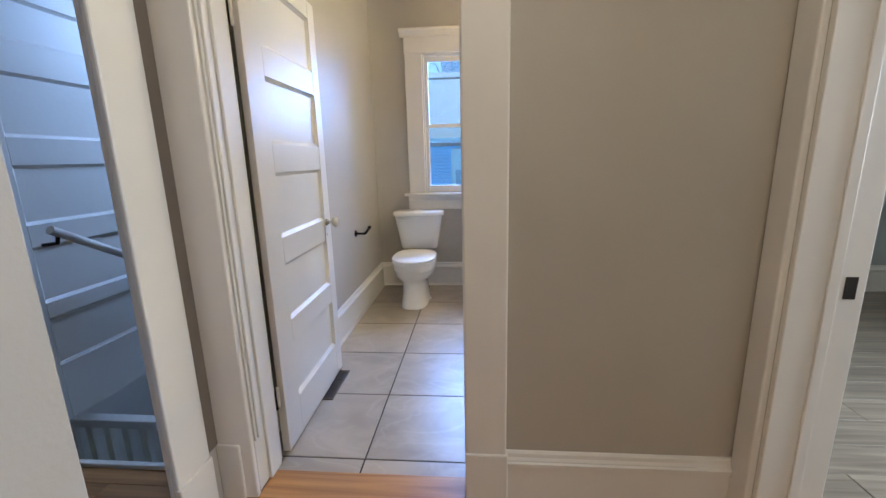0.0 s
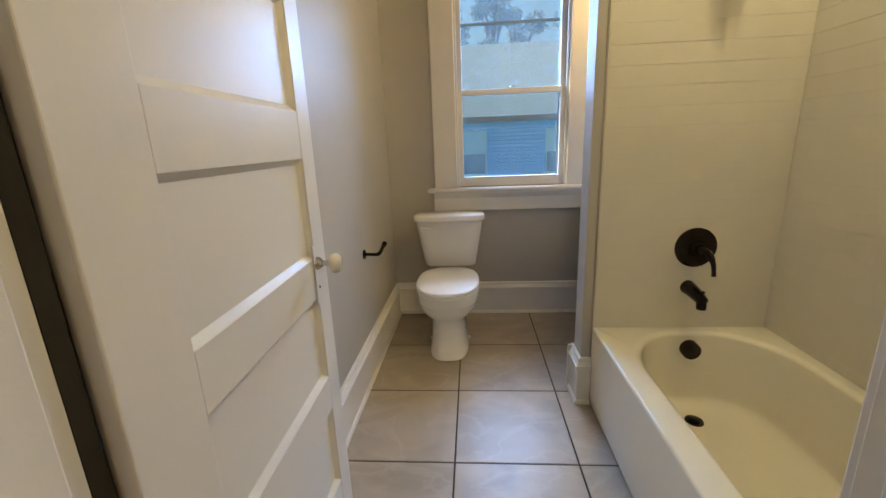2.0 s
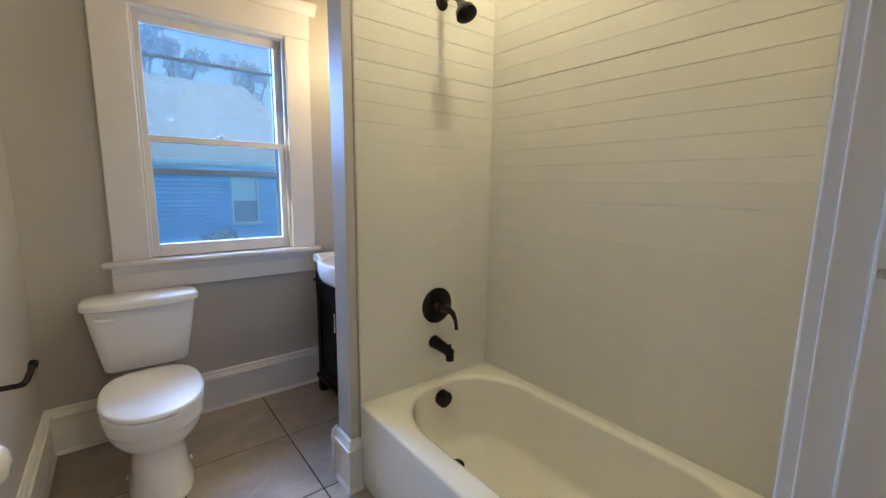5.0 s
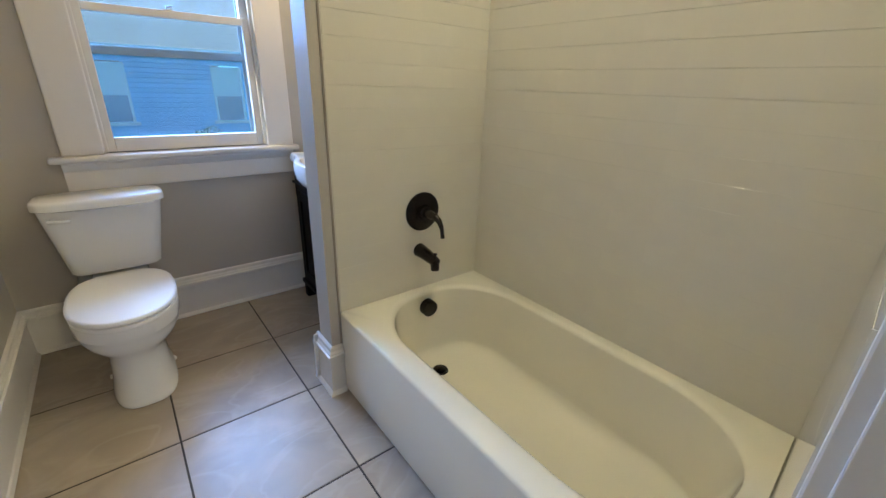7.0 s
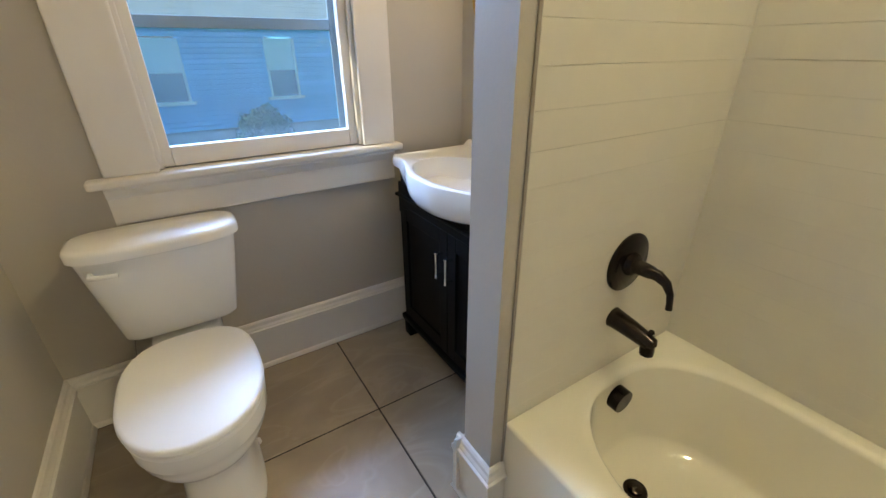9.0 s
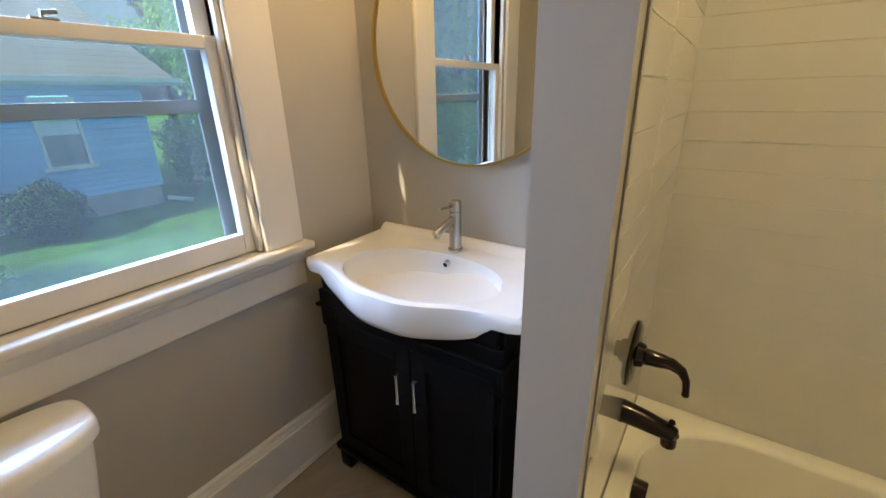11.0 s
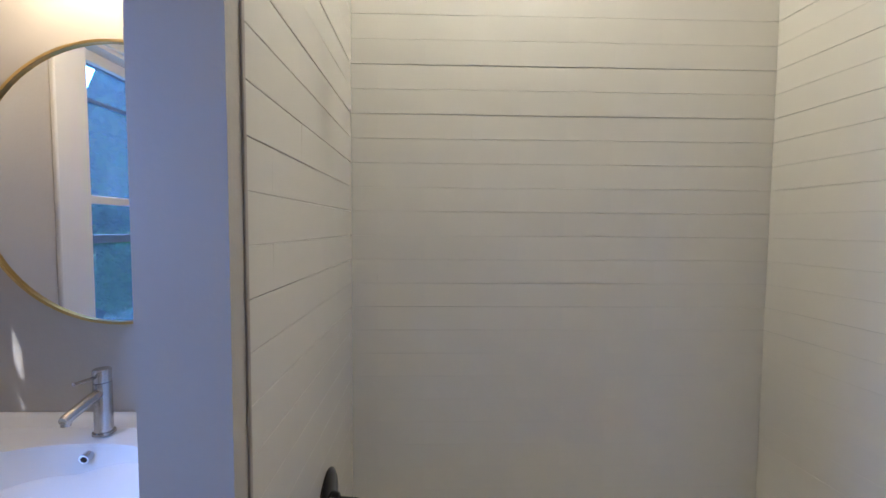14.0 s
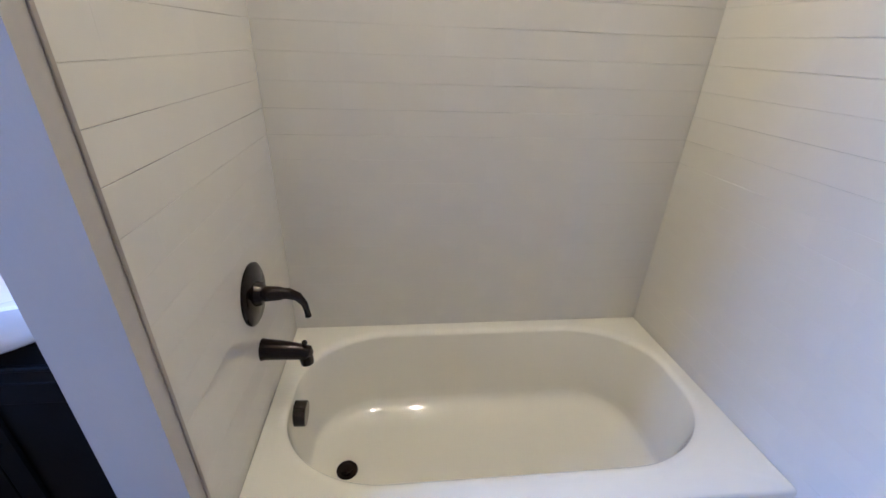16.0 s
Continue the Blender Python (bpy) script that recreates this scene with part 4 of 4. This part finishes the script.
# ---- outdoors ----
def board_mat(name, color, rough, spread):
    """Painted boards, each course a little lighter or darker than the next."""
    m = mat(name, color, rough, var=0.05, scale=2)
    n, l = m.node_tree.nodes, m.node_tree.links
    ge, mr, hs = n.new("ShaderNodeNewGeometry"), n.new("ShaderNodeMapRange"), n.new("ShaderNodeHueSaturation")
    mr.inputs["To Min"].default_value, mr.inputs["To Max"].default_value = 1 - spread, 1 + spread
    ramp = [k for k in n if k.type == "VALTORGB"][0]
    l.new(ge.outputs["Random Per Island"], mr.inputs["Value"])
    l.new(mr.outputs["Result"], hs.inputs["Value"])
    l.new(ramp.outputs["Color"], hs.inputs["Color"])
    l.new(hs.outputs["Color"], n["Principled BSDF"].inputs["Base Color"])
    return m


GZ = -0.5
M_GRASS = mat("lawn", (0.10, 0.25, 0.05), 0.9, var=0.3, scale=3, bump=0.6, bump_scale=80)
M_SIDING = board_mat("blue_siding", (0.25, 0.60, 0.92), 0.6, 0.08)
M_ROOF = board_mat("roof_shingle", (0.34, 0.285, 0.255), 0.9, 0.04)
M_FOUND = mat("foundation", (0.42, 0.42, 0.40), 0.9, var=0.1)
M_HWHITE = mat("house_trim", (0.72, 0.74, 0.74), 0.5)
M_HGLASS = mat("house_pane", (0.22, 0.27, 0.31), 0.12)
M_LEAF = mat("leaf", (0.18, 0.34, 0.08), 0.6, var=0.35, scale=1.5)
n, l = M_LEAF.node_tree.nodes, M_LEAF.node_tree.links
thin, both = n.new("ShaderNodeBsdfTranslucent"), n.new("ShaderNodeMixShader")
thin.inputs["Color"].default_value, both.inputs["Fac"].default_value = (0.46, 0.72, 0.16, 1), 0.55
l.new(n["Principled BSDF"].outputs["BSDF"], both.inputs[1])
l.new(thin.outputs["BSDF"], both.inputs[2])
l.new(both.outputs["Shader"], n["Material Output"].inputs["Surface"])
M_LEAF2 = mat("leaf_dark", (0.045, 0.12, 0.05), 0.6, var=0.3, scale=2)
# pale grey-green, the haze over the far trees is mixed into it
M_LEAF3 = mat("leaf_far_haze", (0.20, 0.27, 0.20), 0.7, var=0.2, scale=1)
M_BARK = mat("bark", (0.14, 0.10, 0.07), 0.9, var=0.3, bump=0.6)
ground = bmesh.new()
for x0, x1, y0, y1 in ((-400, 400, YW + 0.14, 400), (-400, 400, -400, -4.72), (-400, -3.2, -4.72, YW + 0.14), (4.32, 400, -4.72, YW + 0.14)):
    ground.faces.new([ground.verts.new(p) for p in ((x0, y0, GZ), (x1, y0, GZ), (x1, y1, GZ), (x0, y1, GZ))])
structure(part("ground", ground, M_GRASS), "green lawn with uneven grass", "ground")
g = bmesh.new()
rnd = random.Random(4)
for i in range(16000):
    x, y = rnd.uniform(-3.5, 5.5), rnd.uniform(3.0, 9.0)
    a, hh, q = rnd.uniform(0, 6.28), rnd.uniform(0.002, 0.008), 0.012
    p = Vector((x, y, GZ))
    d = Vector((math.cos(a), math.sin(a), 0)) * q
    g.faces.new([g.verts.new(p - d), g.verts.new(p + d), g.verts.new(p + d.cross(Vector((0, 0, 1))) * 1.5 + Vector((0, 0, hh)))])
tagged(part("grass", g, M_GRASS), "short green grass blades", "grass", "", "stuff")

house = thing("neighbour_house", "blue clapboard house with a brown shingle roof and pale gutter", "house")
HY, HXR = 9.0, 3.05
HWIN = ((1.5, 2.01), (-0.62, -0.06), (-2.8, -2.2))
wz0, wz1 = 0.44, 1.47
bm = bmesh.new()
n = 20
lap = (1.73 - (-0.12)) / n
edges = sorted([-9.0, HXR] + [v for a, b in HWIN for v in (a, b)])
for i in range(n):
    z0 = -0.12 + i * lap
    z1 = z0 + lap
    if z1 > wz0 and z0 < wz1:
        spans = list(zip(edges[0::2], edges[1::2]))
    else:
        spans = [(-9.0, HXR)]
    for a, b in spans:
        rows = [[bm.verts.new((x, y, z)) for x in (a, b)] for y, z in ((HY + 0.03, z0), (HY - 0.050, z0), (HY - 0.012, z1 - 0.014), (HY + 0.03, z1 - 0.014), (HY + 0.03, z1))]
        for p, q in zip(rows, rows[1:]):
            bm.faces.new((p[0], p[1], q[1], q[0]))
part("siding", bm, M_SIDING, house)
block("wall", HXR - 0.02, HXR, HY, HY + 7, -0.12, 1.73, M_SIDING, house)
block("corner_board", HXR - 0.05, HXR + 0.012, HY - 0.034, HY + 0.05, -0.12, 1.71, M_SIDING, house)
block("foundation", -9.0, HXR - 0.03, HY + 0.01, HY + 7, GZ - 0.1, -0.12, M_FOUND, house)
block("soffit", -9.2, HXR + 0.5, HY - 0.45, HY + 0.3, 1.71, 1.74, M_HWHITE, house)
roof = bmesh.new()
nr = 24
for i in range(nr):
    f0, f1 = i / nr, (i + 1) / nr
    p = lambda f, lift: (HY - 0.47 + f * 3.9, 1.77 + f * 2.45 + lift)
    (ya, za), (yb, zb) = p(f0, 0.009), p(f1, 0.006)
    xr = lambda f: HXR + 0.5 - f * 0.85
    vs = [roof.verts.new(q) for q in ((-9.2, ya, za), (xr(f0), ya, za), (xr(f1), yb, zb), (-9.2, yb, zb))]
    roof.faces.new(vs)
part("roof", roof, M_ROOF, house)
bm = bmesh.new()
bm.faces.new([bm.verts.new(q) for q in ((HXR + 0.5, HY - 0.47, 1.77), (HXR + 0.5, HY + 7.4, 1.77), (HXR - 0.35, HY + 3.43, 4.22))])
part("roof_hip", bm, M_ROOF, house)
gut = bmesh.new()
sweep(gut, [(0, 0), (0.05, 0), (0.11, 0.05), (0.11, 0.12), (0.09, 0.12), (0, 0.12)], (-9.2, HY - 0.45, 1.69), (HXR + 0.55, HY - 0.45, 1.69), (0, -1, 0))
part("gutter", gut, M_HWHITE, house, "pale metal gutter")
part("downspout", tube(bmesh.new(), [(HXR + 0.0, HY - 0.10, GZ + 0.12), (HXR + 0.35, HY - 0.35, GZ + 0.03)], 0.045, 10), M_HWHITE, house, "white downspout outlet")
for a, b in HWIN:
    wd = tagged(new("window"), "white framed house window with a lowered shade")
    wd.parent = house
    wide = 0.12 if a < 0 else 0.045
    for q in ((a - wide, a, wz0 - 0.03, wz1 + 0.05), (b, b + 0.045, wz0 - 0.03, wz1 + 0.05), (a, b, wz1, wz1 + 0.05), (a, b, 0.935, 0.97)):
        block("frame", q[0], q[1], HY - 0.05, HY + 0.02, q[2], q[3], M_HWHITE, wd)
    block("sill", a - 0.11, b + 0.11, HY - 0.09, HY + 0.02, wz0 - 0.07, wz0 - 0.01, M_HWHITE, wd)
    block("pane", a, b, HY + 0.0, HY + 0.012, wz0, 0.935, M_HGLASS, wd)
    block("blind", a, b, HY + 0.0, HY + 0.012, 0.97, wz1, M_HWHITE, wd, 0, "pale window shade")


def leaf_cloud(bm, center, radii, count, size, rnd, squash=0.0):
    c = Vector(center)
    for _ in range(count):
        v = Vector((rnd.gauss(0, 1), rnd.gauss(0, 1), rnd.gauss(0, 1))).normalized() * (rnd.random() ** 0.4)
        wob = 0.8 + 0.35 * noise.noise(v * 2.3 + c)
        p = c + Vector((v.x * radii[0], v.y * radii[1], v.z * radii[2])) * wob
        a = Vector((rnd.gauss(0, 1), rnd.gauss(0, 1), rnd.gauss(0, 1))).normalized()
        b = a.orthogonal().normalized()
        s = size * rnd.uniform(0.6, 1.3)
        bm.faces.new([bm.verts.new(p + a * s), bm.verts.new(p + b * s * 0.45), bm.verts.new(p - a * s), bm.verts.new(p - b * s * 0.45)])


def tree(name, label, base, height, spread, count, leaf, material, seed, clumps=9):
    r = random.Random(seed)
    t = thing(name, label, "tree")
    bx, by = base
    tr = bmesh.new()
    top = Vector((bx + r.uniform(-0.4, 0.4), by, GZ + height * 0.75))
    tube(tr, [(bx, by, GZ - 0.1), (bx + 0.05, by, GZ + height * 0.35), top], [0.022 * height, 0.016 * height, 0.005 * height], 10)
    crown = bmesh.new()
    for i in range(clumps):
        a = 6.28 * i / clumps + r.uniform(-0.4, 0.4)
        rad = spread * r.uniform(0.25, 0.75)
        c = Vector((bx + math.cos(a) * rad, by + math.sin(a) * rad, GZ + height * r.uniform(0.35, 0.92)))
        s = Vector((bx + 0.05, by, GZ + height * r.uniform(0.3, 0.55)))
        tube(tr, [s, (s + c) / 2 + Vector((0, 0, 0.1 * height * r.random())), c], [0.008 * height, 0.005 * height, 0.002 * height], 6)
        q = spread * r.uniform(0.35, 0.55)
        leaf_cloud(crown, c, (q, q, q * 0.8), count // clumps, leaf, r)
    part("trunk", tr, M_BARK, t, smooth=True)
    part("crown", crown, material, t)
    return t


def bush(name, label, base, radii, count, leaf, material, seed):
    r = random.Random(seed)
    t = thing(name, label, "bush")
    bm = bmesh.new()
    leaf_cloud(bm, (base[0], base[1], GZ + radii[2] * 0.9), radii, count, leaf, r)
    part("foliage", bm, material, t)
    st = bmesh.new()
    for k in range(5):
        tube(st, [(base[0], base[1], GZ - 0.05), (base[0] + 0.3 * math.cos(k * 1.3), base[1] + 0.3 * math.sin(k * 1.3), GZ + radii[2])], [0.02, 0.008], 6)
    part("stem", st, M_BARK, t)
    return t


bush("round_bush", "dark green clipped round bush by the blue house", (1.02, 7.9), (0.58, 0.55, 0.50), 13000, 0.03, M_LEAF2, 11)
bush("low_shrub", "loose pale green shrub on the lawn", (-0.5, 5.6), (0.8, 0.5, 0.32), 2500, 0.045, M_LEAF, 12)
bush("corner_bush", "bright leafy bush past the house corner", (4.2, 10.0), (0.7, 0.8, 1.0), 5000, 0.05, M_LEAF, 13)
bush("side_bush", "dense bright green shrub beyond the window", (-4.7, 3.9), (1.3, 1.1, 1.25), 16000, 0.05, M_LEAF, 15)
bush("hedge_bush", "dark leafy shrub beside the lawn", (4.6, 8.9), (0.8, 0.6, 0.5), 4000, 0.05, M_LEAF2, 14)
for i, (x, y, hgt, sp, c, mm) in enumerate(((-5.2, 6.3, 6.5, 2.3, 7000, M_LEAF), (-8.8, 7.4, 8.5, 2.9, 8000, M_LEAF), (-5.4, 4.4, 5.5, 2.2, 26000, M_LEAF), (-6.6, 8.6, 6.0, 2.4, 12000, M_LEAF), (6.5, 12.0, 6.5, 2.6, 9000, M_LEAF), (9.5, 14.0, 8.0, 3.0, 9000, M_LEAF), (-7.0, 6.0, 7.0, 2.8, 26000, M_LEAF), (-9.5, 9.5, 8.0, 3.2, 14000, M_LEAF),
                                          (-11.5, 5.0, 8.0, 3.0, 12000, M_LEAF2), (-14.5, 12.5, 9.0, 3.5, 9000, M_LEAF), (-13.0, 8.5, 5.0, 3.5, 9000, M_LEAF2))):
    tree("garden_tree", "leafy green garden tree with gaps of sky", (x, y), hgt, sp, c, 0.10, mm, 20 + i)
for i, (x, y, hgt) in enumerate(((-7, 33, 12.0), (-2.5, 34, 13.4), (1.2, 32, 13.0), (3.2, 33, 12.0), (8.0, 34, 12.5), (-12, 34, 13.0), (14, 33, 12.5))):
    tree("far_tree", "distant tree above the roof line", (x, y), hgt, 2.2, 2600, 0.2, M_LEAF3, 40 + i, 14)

# ---- tiles and planks ----
def slab(x0, x1, y0, y1, z0, z1, w=0.0012, wx=None):
    """A shared mesh for a piece with softened top edges, its origin at the lower corner."""
    bm = bmesh.new()
    e = w if wx is None else wx
    loft(bm, [[(x0, y0, z0), (x1, y0, z0), (x1, y1, z0), (x0, y1, z0)], [(x0, y0, z1 - w), (x1, y0, z1 - w), (x1, y1, z1 - w), (x0, y1, z1 - w)],
              [(x0 + e, y0 + w, z1), (x1 - e, y0 + w, z1), (x1 - e, y1 - w, z1), (x0 + e, y1 - w, z1)]], False, True)
    return bm


MESHES = {}


def piece(name, size, m, material, parent, w=0.0012, wx=None):
    key = (name, material.name, tuple(round(s, 4) for s in size))
    if key not in MESHES:
        bm = slab(0, size[0], 0, size[1], 0, size[2], w, wx)
        bmesh.ops.recalc_face_normals(bm, faces=bm.faces)
        me = bpy.data.meshes.new(name)
        bm.to_mesh(me)
        bm.free()
        me.materials.append(material)
        MESHES[key] = me
    ob = new(name, MESHES[key])
    ob.matrix_world = m
    ob.parent = parent
    return ob


rt = random.Random(7)
floor = structure(thing("floor", "beige marbled ceramic tile floor with dark grout", "floor"))
block("grout", XL - 0.02, XV + 0.02, -1.582, YW, -0.03, -0.0022, M_FGROUT, floor)
xs = [XL, -0.4905, 0.003, 0.498, XV]
ys = [-1.582, -1.489, -0.992, -0.4945, 0.003, 0.503, 1.003, YW]
for i in range(len(xs) - 1):
    for j in range(len(ys) - 1):
        if xs[i] > 0.4 and ys[j + 1] < 0.02:
            continue
        tilt = Matrix.Rotation(rt.uniform(-0.0006, 0.0006), 4, "X") @ Matrix.Rotation(rt.uniform(-0.0006, 0.0006), 4, "Y")
        piece("tile", (xs[i + 1] - xs[i] - 0.007, ys[j + 1] - ys[j] - 0.007, 0.012), Matrix.Translation((xs[i] + 0.003, ys[j] + 0.003, -0.012)) @ tilt, M_FTILE, floor, 0.0015)

PITCH, ZB = 0.0777, 1.362
rows = [ZB + PITCH * k for k in range(-13, 13)]
surround = structure(thing("tile_surround", "glossy white subway tile around the bathtub", "wall tile"))
block("grout", XT + 0.0020, XT + 0.013, -1.469, -0.064, 0.34, 2.29, M_GROUT, surround)
block("grout", 0.15, XT + 0.0002, -0.0752, -0.0645, 0.34, 2.29, M_GROUT, surround)
SKEW = 0.062
bm = bmesh.new()
loft(bm, [[(-0.030, -1.5185, z), (XT + 0.0002, -1.5185, z), (XT + 0.0002, -1.4590, z), (-0.030, -1.4590 - SKEW * 0.937, z)] for z in (0.34, 2.29)])
part("grout", bm, M_GROUT, surround)
turn = Matrix.Translation((XT, -1.4645, 0)) @ Matrix.Rotation(SKEW, 4, "Z") @ Matrix.Translation((-XT, 1.4645, 0))
G, TH = 0.0006, 0.0085


def flush_gap(f):
    """Joints are uneven from tile to tile where the courses stand proud."""
    return rt.choice((0.0, 0.0002, 0.0007, 0.0013)) * f


def lippage(base, f):
    return Matrix.Rotation(base + rt.gauss(0, 0.0016) * f, 4, "X") @ Matrix.Rotation(rt.gauss(0, 0.0001) * f, 4, "Y")


for r, z in enumerate(rows):
    z1 = z + PITCH
    if z1 > 2.30:
        continue
    flush = max(0.06, min(1.0, (z - 0.90) / 0.60))
    gap = G * flush
    odd = r % 2
    lean = flush * max(-0.017, min(0.017, rt.gauss(0, 0.012)))
    # long wall, pieces run from the wing wall towards the doorway
    cuts = [0.0]
    c = 0.235 if odd else 0.0825
    while c < 1.377:
        cuts.append(c)
        c += 0.305
    cuts.append(1.379)
    for a, b in zip(cuts, cuts[1:]):
        m = Matrix.Translation((XT + 0.0075, -0.078 - b, z + gap)) @ Matrix(((0, 0, -1, 0), (1, 0, 0, 0), (0, 1, 0, 0), (0, 0, 0, 1))) @ lippage(lean, flush)
        piece("tile", (b - a, PITCH - gap - flush_gap(flush), TH), m, M_TILE, surround, 0.00015 + 0.0010 * flush, 0.00002)
    for yy, sgn in ((-0.0695, -1), (-1.4645, 1)):
        cuts = [0.1525 if sgn < 0 else -0.029]
        c = 0.248 if odd else 0.4005
        while c < XT - 0.02:
            cuts.append(c)
            c += 0.305
        cuts.append(XT - 0.002)
        for a, b in zip(cuts, cuts[1:]):
            if sgn < 0:
                m = Matrix.Translation((a, yy, z + gap)) @ Matrix(((1, 0, 0, 0), (0, 0, -1, 0), (0, 1, 0, 0), (0, 0, 0, 1))) @ lippage(lean, flush)
            else:
                m = turn @ Matrix.Translation((b, yy, z + gap)) @ Matrix(((-1, 0, 0, 0), (0, 0, 1, 0), (0, 1, 0, 0), (0, 0, 0, 1))) @ lippage(lean, flush)
            piece("tile", (b - a, PITCH - gap - flush_gap(flush), TH), m, M_TILE, surround, 0.00015 + 0.0010 * flush, 0.00002)
# narrow bullnose edge of the tiling on the wing wall
first = part("bullnose_tile", bevel(box(bmesh.new(), 0.1475, 0.1520, -0.0785, -0.064, 0.392, 0.543), 0.0015, 2), M_TILE, surround)
for k in range(1, 13):
    o = first.copy()
    scene.collection.objects.link(o)
    o.location = (0, 0, k * 0.1525)
cap = part("cap_tile", bevel(box(bmesh.new(), XT - 0.004, XT + 0.012, -1.468, -0.066, 2.2945, 2.312), 0.004, 2), M_TILE, surround, smooth=True)

hall_floor = structure(thing("hall_floor", "orange varnished plank floor of the hall", "floor"))
block("subfloor", -3.08, 1.06, -4.6, -1.60, -0.20, -0.018, M_DARK, hall_floor)
y = -1.60
k = 0
while y > -3.6:
    x = -3.0 - rt.uniform(0, 0.4)
    while x < 1.06:
        ln = rt.uniform(0.9, 1.6)
        xa, xb = max(x, -3.06), min(x + ln, 1.055)
        if xb - xa > 0.05:
            piece("plank", (round(xb - xa, 2) - 0.001, 0.0815, 0.018), Matrix.Translation((xa, y - 0.0825, -0.018)), M_WOOD, hall_floor)
        x += ln
    y -= 0.083
room_floor = structure(thing("room_floor", "grey-brown laminate plank floor of the next room", "floor"))
block("subfloor", 1.06, 4.2, -4.6, 0.87, -0.20, -0.012, M_DARK, room_floor)
y = 0.87
while y > -3.2:
    x = 1.06 - rt.uniform(0, 0.8)
    while x < 4.2:
        xa, xb = max(x, 1.061), min(x + 1.2, 4.2)
        if xb - xa > 0.05:
            piece("plank", (round(xb - xa, 2) - 0.002, 0.178, 0.012), Matrix.Translation((xa, y - 0.18, -0.012)), M_GREYWOOD, room_floor)
        x += 1.2
    y -= 0.18

# ---- ceiling fixture over the tub ----
fan = thing("ceiling_light", "white ceiling vent with slats and a round light", "ceiling light")
LX, LY = 0.57, -0.62
part("housing", bevel(box(bmesh.new(), LX - 0.16, LX + 0.16, LY - 0.10, LY + 0.22, CEIL - 0.022, CEIL), 0.006, 2), M_TRIM, fan)
part("lens", tube(bmesh.new(), [(LX, LY, CEIL - 0.020), (LX, LY, CEIL - 0.034), (LX, LY, CEIL - 0.042)], [0.055, 0.050, 0.024], 28), emit_mat("lens_glow", (1.0, 0.88, 0.68), 110.0), fan, "glowing frosted lens", True)
for k in range(4):
    block("slat", LX - 0.13, LX + 0.13, LY + 0.095 + k * 0.028, LY + 0.105 + k * 0.028, CEIL - 0.027, CEIL - 0.022, M_CEIL, fan)
lamp("ceiling_lamp", "POINT", 26.0, (1.0, 0.89, 0.61), pose(LX, LY, CEIL - 0.10), radius=0.025)
